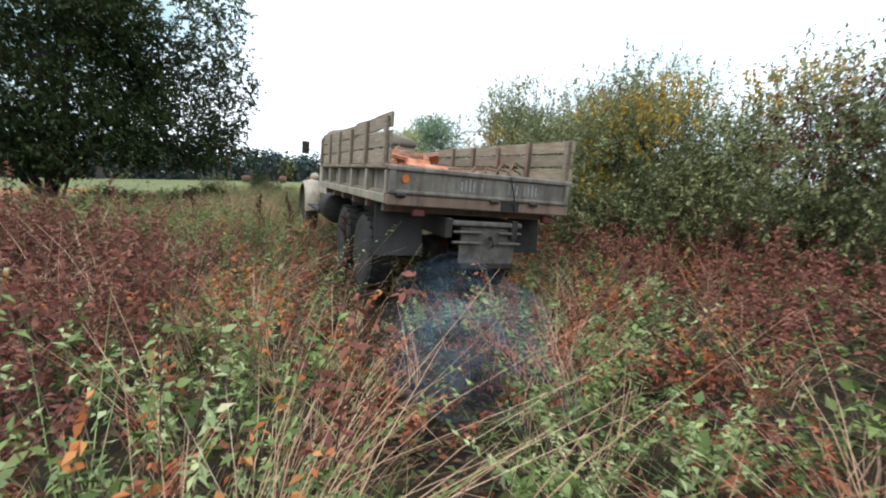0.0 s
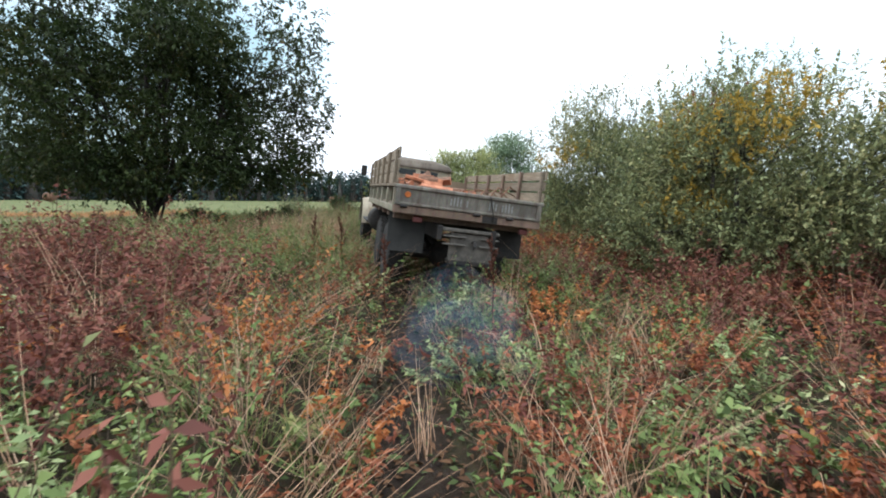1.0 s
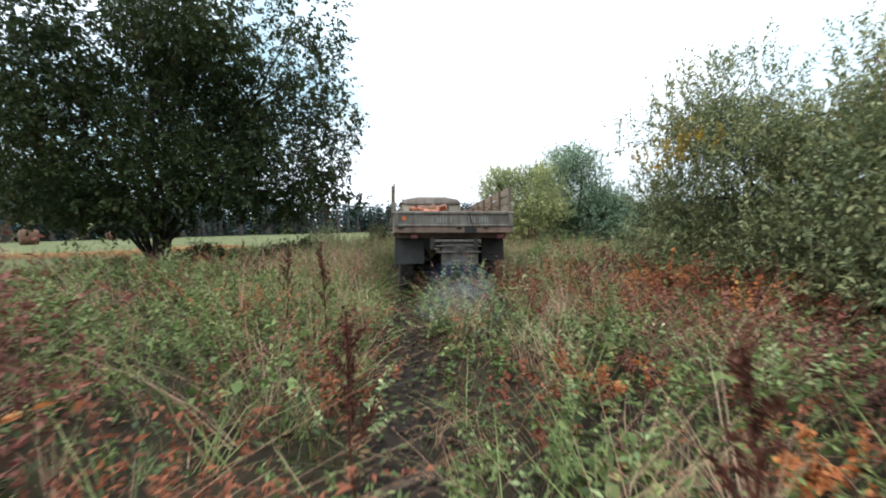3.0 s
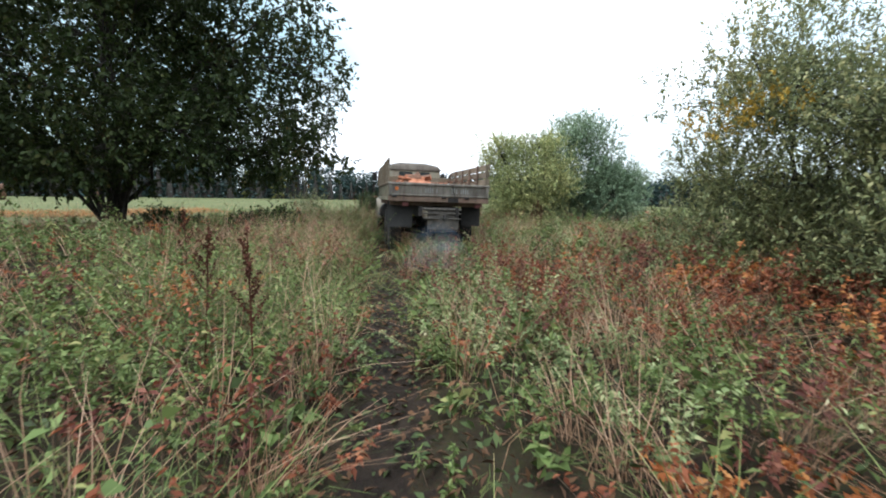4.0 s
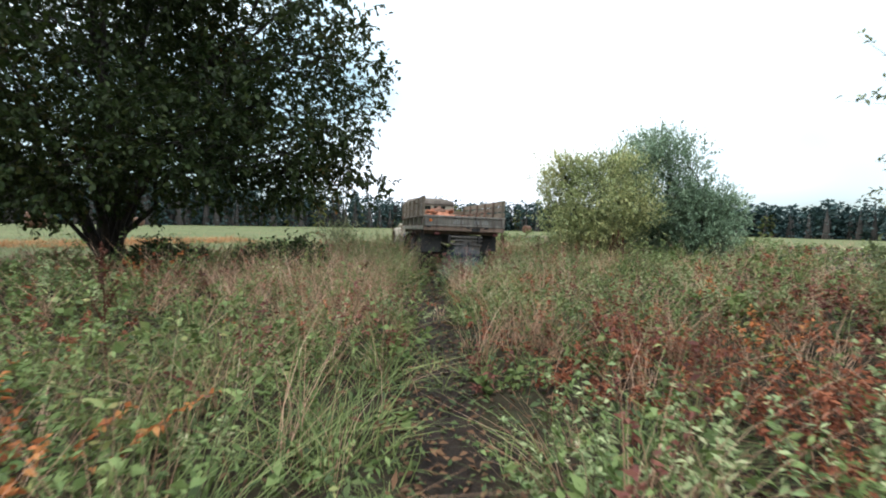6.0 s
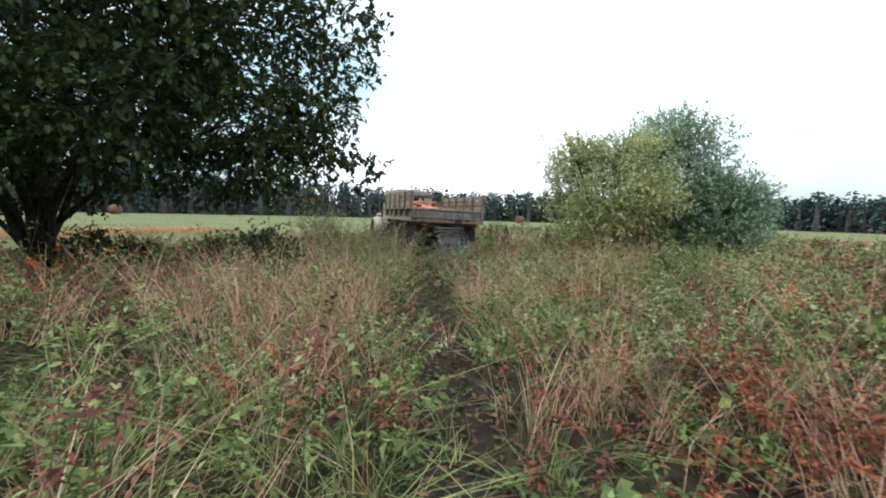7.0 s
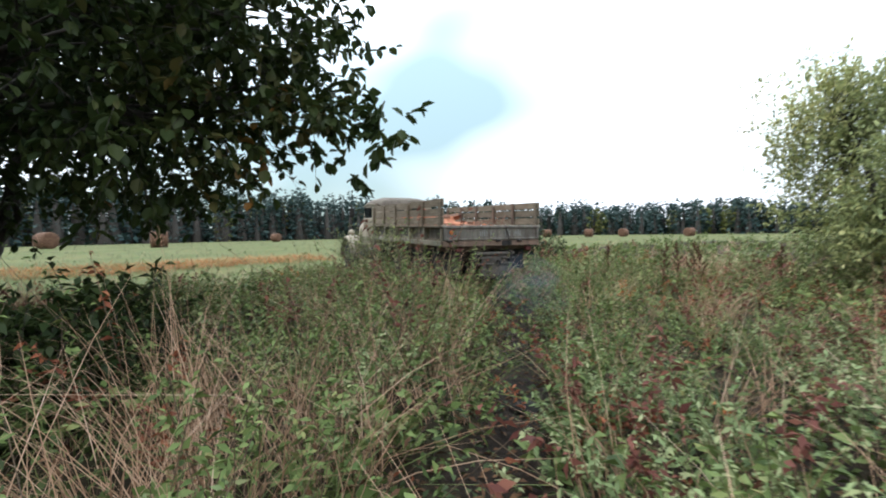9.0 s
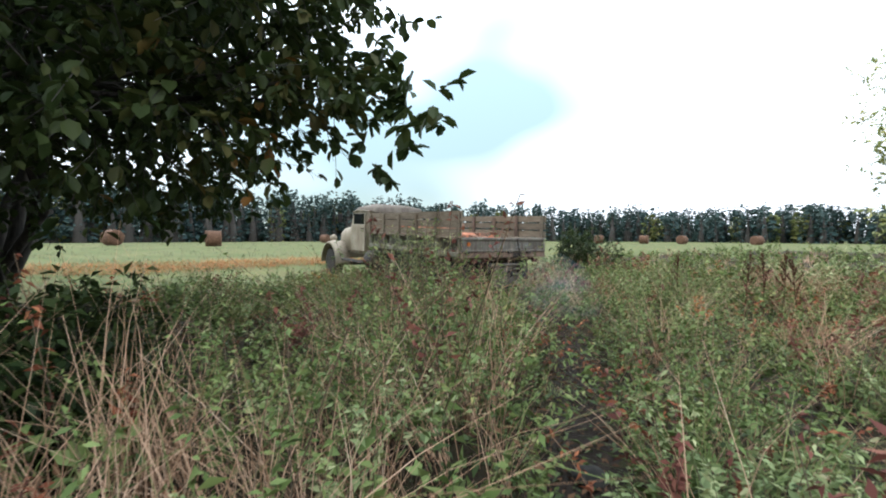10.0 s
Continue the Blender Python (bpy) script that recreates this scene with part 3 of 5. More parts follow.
def build_tree(name, label, category, base, forks, lobes, r0, leaf, twigs, per, size, group="", spread=0.35, shell=0.5, slim=0.5, extra=None, droop=0.25, shape=leaves_of):
    z = float(ground_z(np.array([base[:2]]))[0])
    root = thing(name, label, category, group, pose(base[0], base[1], z - 0.05))
    sh = np.array([base[0], base[1], z - 0.05])
    bm = bmesh.new()
    limbs_of((0, 0, 0), [(tuple(np.array(t) - sh), r) for t, r in forks], [tuple(np.array(l[:3]) - sh) + tuple(l[3:]) for l in lobes], r0, bm)
    part("trunk", bm, M["bark"], root, "dark forked stems and limbs", True)
    lv, st = twig_crown([tuple(np.array(l[:3]) - sh) + tuple(l[3:]) for l in lobes], twigs, per, size, spread, shell, droop, slim, 0.35 if droop > 0 else 0.0, shape)
    ob = new("crown", mesh_of("crown", *lv, leaf))
    ob.parent = root
    ob = tagged(new("twig_mass", mesh_of("twig_mass", *st, M["bark"])), kind="stuff")
    ob.parent = root
    for nm, lbs, mat, tw in extra or ():
        lv, st = twig_crown([tuple(np.array(l[:3]) - sh) + tuple(l[3:]) for l in lbs], tw, per, size, spread * 0.5, 0.1, droop, slim, 0.35, shape)
        ob = tagged(new(nm, mesh_of(nm, *lv, mat)), kind="stuff")
        ob.parent = root
    return root


def ball_lobes(centre, radii, n, size, low=-0.8):
    out = []
    for _ in range(n):
        d = unit(rng.normal(size=3))
        d[2] = max(d[2], low)
        k = rng.uniform(0.55, 0.95)
        s = size * rng.uniform(0.75, 1.25)
        out.append((centre[0] + d[0] * radii[0] * k, centre[1] + d[1] * radii[1] * k, centre[2] + d[2] * radii[2] * k, s, s, s * 0.8))
    return out


# the broad dark tree beside the tracks
rng = np.random.default_rng(11)
B = (-15.7, 19.1)
lobes = ball_lobes((-14.3, 18.1, 5.9), (5.0, 5.0, 4.4), 52, 1.4, -0.8)
lobes += [(-8.9, 20.4, 3.5, 0.55, 0.55, 0.4), (-9.0, 21.0, 2.9, 0.4, 0.4, 0.3), (-9.6, 19.9, 2.5, 0.8, 0.8, 0.5), (-8.3, 19.9, 5.3, 0.9, 0.9, 0.8), (-8.5, 19.3, 7.0, 1.2, 1.2, 1.1), (-8.9, 21.2, 5.2, 0.9, 0.9, 0.8), (-8.9, 19.6, 8.6, 1.2, 1.2, 1.0), (-9.6, 20.6, 6.5, 1.2, 1.2, 1.0), (-9.6, 21.4, 4.0, 0.8, 0.8, 0.7),
          (-10.4, 19.4, 3.0, 1.2, 1.1, 0.8), (-10.0, 18.3, 4.2, 1.2, 1.2, 1.0), (-10.6, 17.6, 3.0, 1.2, 1.2, 0.8), (-12.0, 16.0, 2.6, 1.3, 1.3, 0.8), (-14.0, 15.0, 2.8, 1.4, 1.2, 0.8),
          (-11.6, 18.4, 2.5, 1.2, 1.2, 0.6), (-9.3, 20.3, 2.9, 0.8, 0.8, 0.5), (-10.2, 20.6, 2.7, 0.9, 0.9, 0.6), (-9.8, 20.9, 3.3, 0.8, 0.8, 0.6), (-9.2, 19.2, 3.1, 0.9, 0.9, 0.7), (-9.0, 20.2, 4.2, 0.9, 0.9, 0.8), (-11.2, 20.3, 2.5, 1.0, 1.0, 0.6), (-9.4, 19.6, 5.2, 1.0, 1.0, 0.9), (-16.5, 15.5, 3.0, 1.4, 1.4, 0.9), (-15.6, 16.6, 2.1, 1.3, 1.3, 0.6), (-13.8, 16.0, 2.2, 1.2, 1.1, 0.6), (-12.5, 20.5, 2.7, 1.2, 1.2, 0.8), (-17.6, 15.4, 3.0, 1.3, 1.3, 0.8), (-18.4, 16.6, 4.4, 1.5, 1.5, 1.2), (-19.0, 15.6, 5.6, 1.5, 1.5, 1.2), (-19.2, 17.0, 3.0, 1.3, 1.3, 0.8), (-18.6, 18.4, 2.6, 1.2, 1.2, 0.7), (-14.6, 19.2, 2.2, 1.0, 1.0, 0.55), (-15.2, 18.0, 2.2, 1.0, 1.0, 0.55)]
build_tree("broadleaf_tree", "broad dark-green tree with several stems and low hanging boughs", "tree", B,
           [((-17.4, 17.6, 5.5), 0.10), ((-16.2, 20.6, 6.5), 0.12), ((-14.9, 18.6, 8.0), 0.13), ((-12.0, 19.4, 5.4), 0.12), ((-13.0, 17.2, 5.0), 0.11), ((-17.8, 19.8, 4.6), 0.10), ((-13.6, 18.9, 6.8), 0.12), ((-15.2, 16.6, 5.2), 0.10),
            ((-13.2, 20.2, 3.6), 0.09), ((-17.6, 18.4, 3.4), 0.08), ((-14.4, 20.6, 5.6), 0.10), ((-12.6, 18.2, 2.6), 0.07), ((-16.6, 17.2, 3.0), 0.07)],
           lobes, 0.12, M["oak"], 10600, 9, 0.136, "", 0.58, 0.4, 0.62,
           [("hanging_bough", [(-7.9, 21.3, 2.55, 0.22, 0.22, 0.14), (-8.35, 21.2, 2.2, 0.12, 0.12, 0.18), (-8.3, 21.1, 2.7, 0.28, 0.28, 0.16), (-8.7, 20.9, 2.75, 0.4, 0.4, 0.25)], M["oak"], 34)], 0.08, round_leaves_of)
# bushes ahead
rng = np.random.default_rng(23)
build_tree("willow_bush", "rounded light-green willow bush among the weeds", "bush", (-3.3, 30.0),
           [((-4.2, 29.8, 3.4), 0.08), ((-2.6, 30.4, 4.0), 0.09), ((-3.3, 29.4, 3.0), 0.07)],
           ball_lobes((-3.15, 30.0, 2.45), (2.15, 1.9, 2.5), 64, 0.72, -0.95), 0.05, M["willow"], 3300, 11, 0.118, "bushes ahead", 0.6, 0.15, 0.4, None, -0.7)
build_tree("sallow_bush", "taller grey-green sallow behind a willow bush", "bush", (-0.5, 33.4),
           [((-1.2, 33.2, 4.2), 0.09), ((-0.2, 33.6, 4.6), 0.10), ((0.9, 33.0, 3.5), 0.08)],
           ball_lobes((-0.9, 33.0, 2.8), (2.2, 2.0, 3.1), 64, 0.8, -0.95), 0.06, M["sallow"], 3200, 11, 0.13, "bushes ahead", 0.65, 0.15, 0.4, None, -0.7)
build_tree("sallow_bush", "low spreading grey-green sallow bush", "bush", (1.3, 32.0),
           [((1.0, 31.8, 1.8), 0.07), ((1.8, 32.2, 1.6), 0.07)],
           ball_lobes((1.0, 32.0, 1.6), (1.5, 1.3, 1.7), 22, 0.75, -0.95), 0.05, M["sallow"], 1700, 12, 0.125, "bushes ahead", 0.5, 0.15, 0.4, None, -0.6)
build_tree("willow_shrub", "small yellow-green willow shrub standing in the weeds", "bush", (-11.7, 24.7),
           [((-11.9, 24.7, 1.0), 0.03), ((-11.5, 24.8, 1.2), 0.03)],
           ball_lobes((-11.7, 24.7, 0.75), (0.5, 0.5, 0.7), 10, 0.28, -0.9), 0.02, M["thicket"], 230, 9, 0.065, "", 0.55, 0.1, 0.35, None, -0.8)
build_tree("willow_shrub", "dark green willow shrub beyond the tracks", "bush", (-12.4, 33.2),
           [((-12.5, 33.2, 1.0), 0.03), ((-12.2, 33.3, 1.2), 0.03)],
           ball_lobes((-12.4, 33.2, 0.9), (1.0, 0.8, 0.8), 10, 0.4, -0.9), 0.02, M["oak"], 600, 10, 0.11, "", 0.35, 0.1, 0.4)
for sx, sy, sw, sh in ((-9.5, 19.1, 0.95, 0.45), (-12.6, 18.4, 0.9, 0.35)):
    build_tree("dark_shrub", "dark shrub in the shade of the broad tree", "bush", (sx, sy),
               [((sx - 0.1, sy, 0.7), 0.03), ((sx + 0.2, sy + 0.1, 0.8), 0.03)],
               ball_lobes((sx, sy, sh + 0.05), (sw, sw * 0.85, sh), 14, 0.4, -0.9), 0.02, M["oak"], 1000, 10, 0.10, "shrubs under the tree", 0.3, 0.2, 0.5)

# the thicket beside the tracks
def thicket(x, y, h, r, twigs, extra=None):
    lobes = ball_lobes((x, y, h * 0.47), (r, r, h * 0.38), 24, 0.72, -0.95)
    for k in range(9):
        a = 2 * math.pi * k / 9
        lobes.append((x + 0.72 * r * math.cos(a), y + 0.72 * r * math.sin(a), 0.65 + 0.2 * (k % 3), 0.7, 0.7, 0.6))
    for _ in range(12):
        a, d = rng.uniform(0, 2 * math.pi), r * rng.uniform(0.0, 0.95)
        lobes.append((x + d * math.cos(a), y + d * math.sin(a), h * (0.92 - 0.28 * (d / r) ** 2) + rng.uniform(-0.2, 0.3), 0.26, 0.26, rng.uniform(0.4, 0.75)))
    build_tree("thicket_bush", "dense autumn-tinged willow thicket at the edge of the weeds", "bush", (x, y),
               [((x - 0.3, y, h * 0.6), 0.06), ((x + 0.3, y + 0.3, h * 0.65), 0.06), ((x, y - 0.3, h * 0.5), 0.05)],
               lobes, 0.04, M["thicket"], twigs, 11, 0.088, "thicket", 0.55, 0.3, 0.45, extra, -0.8)


rng = np.random.default_rng(29)
thicket(3.3, 17.0, 4.8, 2.4, 4700, [("yellow_leaves", [(1.6, 16.2, 2.8, 0.5, 0.5, 0.3), (2.2, 15.5, 2.9, 0.5, 0.5, 0.25)], M["yellow"], 60)])
thicket(4.6, 10.9, 3.6, 2.0, 3200, [("tan_leaves", [(4.2, 10.2, 2.7, 1.0, 0.9, 0.6), (3.6, 10.6, 1.5, 0.7, 0.7, 0.4)], M["yellow"], 150), ("yellow_leaves", [(4.9, 9.8, 3.0, 0.9, 0.8, 0.5)], M["yellow"], 60)])
thicket(5.7, 14.0, 4.3, 2.2, 2600, [("russet_leaves", [(5.2, 13.4, 3.4, 1.2, 1.0, 0.7)], M["rust"], 160), ("tan_leaves", [(4.6, 13.6, 2.6, 0.9, 0.9, 0.7)], M["yellow"], 120)])
thicket(7.2, 9.0, 3.8, 2.2, 2600, [("russet_leaves", [(6.6, 8.2, 2.4, 0.9, 0.9, 0.9)], M["wine"], 170), ("tan_leaves", [(6.4, 8.6, 3.2, 0.9, 0.8, 0.4)], M["yellow"], 50)])
thicket(4.3, 14.0, 3.7, 1.9, 2600)
thicket(8.0, 16.3, 5.6, 2.8, 1300)
thicket(9.6, 6.3, 3.9, 2.3, 2200)
thicket(10.8, 10.8, 4.9, 2.6, 1200)


# ---- far forest ----
rng = np.random.default_rng(31)


def far_forest():
    n, k = 950, 90
    ang = rnd(-34, 98, n)
    rad = 185 + rnd(0, 34, n) + 25 * np.sin(np.radians(ang * 3.0)) + np.maximum(0, 10 - ang) * 0.6
    x, y = -4 - rad * np.sin(np.radians(ang)), 15 + rad * np.cos(np.radians(ang))
    z = ground_z(np.column_stack([x, y])) - 0.3
    h = rnd(10.5, 14.5, n) * (0.85 + 0.3 * bumps(np.column_stack([x, y]), 14.0, 6))
    h = h * np.interp(ang, [-34, 5, 32, 45, 98], [0.78, 0.88, 1.12, 1.34, 1.34])
    birch = (rng.uniform(0, 1, n) < 0.13) & (rad < 203 + 25 * np.sin(np.radians(ang * 3.0)))
    h = np.where(birch, h * 0.8, h)
    u = rng.uniform(0.0, 1, (n, k))
    a = rng.uniform(0, 2 * math.pi, (n, k))
    taper = np.where(birch[:, None], np.sqrt(np.clip(1.05 - (2 * u - 0.9) ** 2, 0.02, 1)), 1.08 - u ** 1.3)
    wide = (h[:, None] * 0.19) * taper * rng.uniform(0.45, 1.0, (n, k)) + 0.1
    pos = np.stack([x[:, None] + np.cos(a) * wide, y[:, None] + np.sin(a) * wide, z[:, None] + u * h[:, None]], -1).reshape(-1, 3)
    way = np.stack([np.cos(a), np.sin(a), np.full_like(a, 0.1)], -1).reshape(-1, 3) + sphere_dirs(n * k) * 0.5
    L = rnd(1.0, 2.1, n * k)
    face = np.tile([0, 0, 1.0], (n * k, 1)) + sphere_dirs(n * k) * 0.9
    b = np.repeat(birch, k)
    # Dark cones inside the pines close gaps and stand for shade within.
    shade_cones = []
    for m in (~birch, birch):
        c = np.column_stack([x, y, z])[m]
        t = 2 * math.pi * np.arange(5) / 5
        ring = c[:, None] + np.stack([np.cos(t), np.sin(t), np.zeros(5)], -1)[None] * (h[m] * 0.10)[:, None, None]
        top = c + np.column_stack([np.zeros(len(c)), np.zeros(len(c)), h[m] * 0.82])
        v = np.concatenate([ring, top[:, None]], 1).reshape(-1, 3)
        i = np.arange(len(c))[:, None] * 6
        shade_cones.append((v, np.stack([i + [s, (s + 1) % 5, 5, 5] for s in range(5)], 1).reshape(-1, 4)[:, :3]))
    for name, label, m, mat, (v3, f3) in (("far_forest", "dark pine forest along the far side of the field", ~b, M["pine"], shade_cones[0]), ("far_birches", "yellowing birches in front of a dark forest", b, M["birch"], (shade_cones[1][0][:0], shade_cones[1][1][:0]))):
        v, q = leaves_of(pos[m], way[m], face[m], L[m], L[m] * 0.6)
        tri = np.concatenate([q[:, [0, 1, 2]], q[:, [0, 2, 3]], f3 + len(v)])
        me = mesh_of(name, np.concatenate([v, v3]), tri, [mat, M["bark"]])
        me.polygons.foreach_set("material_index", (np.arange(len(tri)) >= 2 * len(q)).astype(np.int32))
        tagged(new(name, me), label, "forest", kind="stuff")


far_forest()


# ---- hay bales ----
def hay_bale(x, y, turn, r=0.68, w=1.3):
    z = float(ground_z(np.array([[x, y]]))[0])
    root = thing("hay_bale", "round reddish-brown hay bale lying on the mown field", "hay bale", "bales on the field", pose(x, y, z, 0, 0, turn))
    prof = [(-w / 2, 0.05), (-w / 2 + 0.01, r * 0.5), (-w / 2 + 0.03, r * 0.93), (-w / 2 + 0.09, r), (-w / 6, r * 0.99), (w / 6, r), (w / 2 - 0.09, r * 0.99), (w / 2 - 0.03, r * 0.93), (w / 2 - 0.01, r * 0.5), (w / 2, 0.05)]
    bm = lathe_x(prof, 26)
    for v in bm.verts:
        v.co += Vector(noise.noise_vector(v.co * 3.0 + Vector((x, y, 0)))) * 0.04
        v.co.z = (v.co.z + r) * (0.94 if v.co.z < 0 else 1.0) - 0.03
    part("roll", bm, M["hay"], root, "", True)
    n = 260
    a, u = rnd(0, 2 * math.pi, n), rnd(-w / 2, w / 2, n)
    p = np.column_stack([u, r * np.cos(a), r + r * np.sin(a)])
    p = p[p[:, 2] > 0.1]
    n = len(p)
    way = unit(np.column_stack([np.zeros(n), p[:, 1], p[:, 2] - r]) + sphere_dirs(n) * 1.2)
    ob = new("loose_straw", mesh_of("loose_straw", *blades_of(p, way, np.tile([0, 0, -0.5], (n, 1)), rnd(0.08, 0.2, n), np.full(n, 0.012), 2), M["dry"]))
    tagged(ob, kind="stuff").parent = root


for bx, by, turn in ((-53.6, 27.7, 20), (-47.4, 33.8, 70), (-39.6, 91.2, 40), (-33.3, 93.8, 10), (-28.2, 95.5, 80), (-18.9, 97.7, 60), (-72.0, 60.0, 15)):
    hay_bale(bx, by, turn)


# ---- the truck ----
W2, BED, ZB, ZR, ZT = 1.15, 4.38, 1.25, 1.64, 2.18
truck = thing("flatbed_truck", "old weathered grey-green lorry with a high-sided wooden bed", "truck")


def plank_mesh(lx, ly, lz, seed):
    """A sawn board with slightly uneven edges, lying along y from the origin."""
    r = random.Random(seed)
    bm = bmesh.new()
    n = 7
    secs = []
    for k in range(n + 1):
        y, e, o = ly * k / n, r.uniform(-0.007, 0.007), r.uniform(-0.004, 0.004)
        secs.append([(-lx / 2 + o, y, e), (lx / 2 + o, y, e), (lx / 2 + o, y, lz + e * r.uniform(-1, 1)), (-lx / 2 + o, y, lz + e)])
    return loft(secs, bm)


# bed frame and floor
bed = part("bed_floor", box(-W2 + 0.03, 0.06, 1.345, W2 - 0.03, BED - 0.03, 1.385, 0.004), M["plank"], truck, "worn plank floor of the bed")
for x0 in (-0.46, 0.38):
    part("chassis_rail", box(x0, -0.02, 0.92, x0 + 0.08, 8.6, 1.14, 0.01), M["iron"], truck)
for k in range(6):
    y = 0.30 + k * 0.76
    part("cross_beam", box(-W2 + 0.06, y, 1.15, W2 - 0.06, y + 0.09, 1.34, 0.008), M["rustbeam"], truck)
part("rear_beam", box(-W2, -0.01, ZB - 0.01, W2, 0.075, ZB + 0.105, 0.012), M["rustbeam"], truck, "rust-brown rear cross beam")
for s in (-1, 1):
    x0, x1 = sorted((s * W2, s * (W2 - 0.07)))
    part("side_beam", box(x0 - (0.01 if s < 0 else 0), 0.08, ZB, x1 + (0.01 if s > 0 else 0), BED, ZB + 0.10, 0.01), M["paint"], truck)
    # drop side with its rails and posts; darker panel paint stands for recess shade
    side = part("drop_side", box(*sorted((s * (W2 - 0.085), s * (W2 - 0.11)))[:1], 0.05, ZB + 0.115, sorted((s * (W2 - 0.085), s * (W2 - 0.11)))[1], BED - 0.02, ZR - 0.03, 0.004), M["tailpaint"], truck, "dirty green drop side, its recessed panels darkened as shade")
    part("rail", box(*sorted((s * (W2 + 0.03), s * (W2 - 0.112)))[:1], 0.0, ZR - 0.028, sorted((s * (W2 + 0.03), s * (W2 - 0.112)))[1], BED, ZR + 0.02, 0.01), M["plank"], side)
    for k in range(6):
        y = 0.03 + k * 0.845
        xs = sorted((s * (W2 + 0.012), s * (W2 - 0.084)))
        bm = box(xs[0], y, ZB + 0.103, xs[1], y + 0.075, ZR - 0.03, 0.008)
        part("post", bm, M["paint"], side)
        xs = sorted((s * (W2 + 0.045), s * (W2 + 0.004))) if s < 0 else sorted((s * (W2 - 0.03), s * (W2 - 0.075)))
        part("stake", box(xs[0], y + 0.01, ZR, xs[1], y + 0.085, ZT - 0.04 + 0.02 * math.sin(k * 2.1), 0.006), M["plank" if s < 0 or not k else "rustbeam"], side)
    # raised boards
    for k in range(3):
        z = ZR + 0.03 + k * 0.172
        for j, (ya, yb) in enumerate(((0.0, 4.36),) if k != 2 or s > 0 else ((0.0, 1.66), (1.665, 4.36))):
            lift = 0.012 if (k == 2 and j == 0 and s < 0) else 0.0
            bm = plank_mesh(0.028, yb - ya, 0.150 if s < 0 else 0.136, 10 * k + j + (5 if s > 0 else 0))
            for v in bm.verts:
                v.co += Vector((s * (W2 - 0.012), ya, z + lift + 0.001 * v.co.y))
            part("board", bm, M["plank"], side, "weathered grey board")
# tailgate with pressed panel
gate = part("tailgate", box(-W2 + 0.03, -0.005, ZB + 0.115, W2 - 0.03, 0.03, ZR - 0.03, 0.004), M["tailpaint"], truck, "scratched steel tailgate with worn white lettering")
part("top_rail", box(-W2 - 0.01, -0.035, ZR - 0.045, W2 + 0.01, 0.045, ZR + 0.018, 0.016), M["tailpaint"], gate)
part("bottom_rail", box(-W2 + 0.01, -0.03, ZB + 0.112, W2 - 0.01, 0.04, ZB + 0.155, 0.012), M["tailpaint"], gate)
for x in (-W2 + 0.05, W2 - 0.06):
    part("end_post", box(x - 0.035, -0.03, ZB + 0.11, x + 0.035, 0.04, ZR - 0.03, 0.01), M["tailpaint"], gate)
for k in range(14):
    x = -0.32 + k * 0.05 if k < 6 else 0.28 + (k - 6) * 0.052
    if k in (4, 9):
        continue
    h = 0.10 + 0.05 * ((k * 37) % 5) / 5
    part("paint_bar", box(x, -0.0095, ZB + 0.19, x + 0.022, -0.004, ZB + 0.19 + h, 0.0), M["white"], gate)
part("reflector", lathe_x([(-0.006, 0.0), (-0.006, 0.04), (0.006, 0.045), (0.012, 0.03)], 18), M["orange_lamp"], gate, "round orange reflector").matrix_local = pose(-W2 + 0.19, -0.012, ZR - 0.12, 0, 0, 90)
for x in (-W2 + 0.14, 0.1, 0.62):
    part("hinge", tube([(x - 0.05, -0.035, ZB + 0.10), (x + 0.05, -0.035, ZB + 0.10)], [0.022, 0.022], 8), M["iron"], gate)
part("hook_chain", tube([(0.28, -0.04, ZR), (0.32, -0.05, ZR - 0.15), (0.36, -0.04, ZB + 0.12), (0.38, -0.02, ZB)], [0.008] * 4, 6), M["iron"], gate)
part("dark_patch", box(0.20, -0.014, ZB - 0.005, 0.44, -0.011, ZB + 0.10, 0.0), M["iron"], truck)
# headboard
for k in range(3):
    bm = plank_mesh(0.03, 2.2, 0.17, 40 + k)
    for v in bm.verts:
        v.co = Vector((v.co.y - 1.1, BED - 0.03 + v.co.x, ZR - 0.2 + k * 0.185 + v.co.z))
    part("headboard_plank", bm, M["plank"], truck, "weathered headboard plank")
# gear below the bed
winch = part("tow_frame", box(-0.42, -0.01, 1.06, 0.52, 0.10, 1.115, 0.012), M["shadesteel"], truck, "dented tow beam with step bars")
part("tow_plate", box(-0.24, 0.05, 0.62, 0.48, 0.09, 1.05, 0.012), M["shadesteel"], winch)
for z in (0.98, 0.86):
    part("step_bar", box(-0.36, -0.02, z, 0.0, 0.04, z + 0.025, 0.006), M["shadesteel"], winch)
    part("step_bar", box(0.22, -0.02, z, 0.52, 0.04, z + 0.025, 0.006), M["shadesteel"], winch)
part("tow_hook", tube([(0.12, 0.02, 0.93), (0.12, -0.07, 0.93), (0.12, -0.10, 0.88), (0.12, -0.05, 0.84)], [0.025, 0.03, 0.028, 0.018], 8), M["iron"], winch)
part("towing_bracket", box(-0.22, 0.04, 0.55, 0.46, 0.30, 0.64, 0.02), M["iron"], winch)


def mud_flap(x0, x1, z0):
    secs = []
    for z, y in ((1.24, 0.50), (1.0, 0.47), (0.8, 0.45), (z0, 0.43)):
        secs.append([(x0, y, z), (x1, y, z), (x1, y + 0.02, z), (x0, y + 0.02, z)])
    return loft(secs)


part("mud_flap", mud_flap(-1.13, -0.55, 0.64), M["flap"], truck, "grey rubber mud flap")
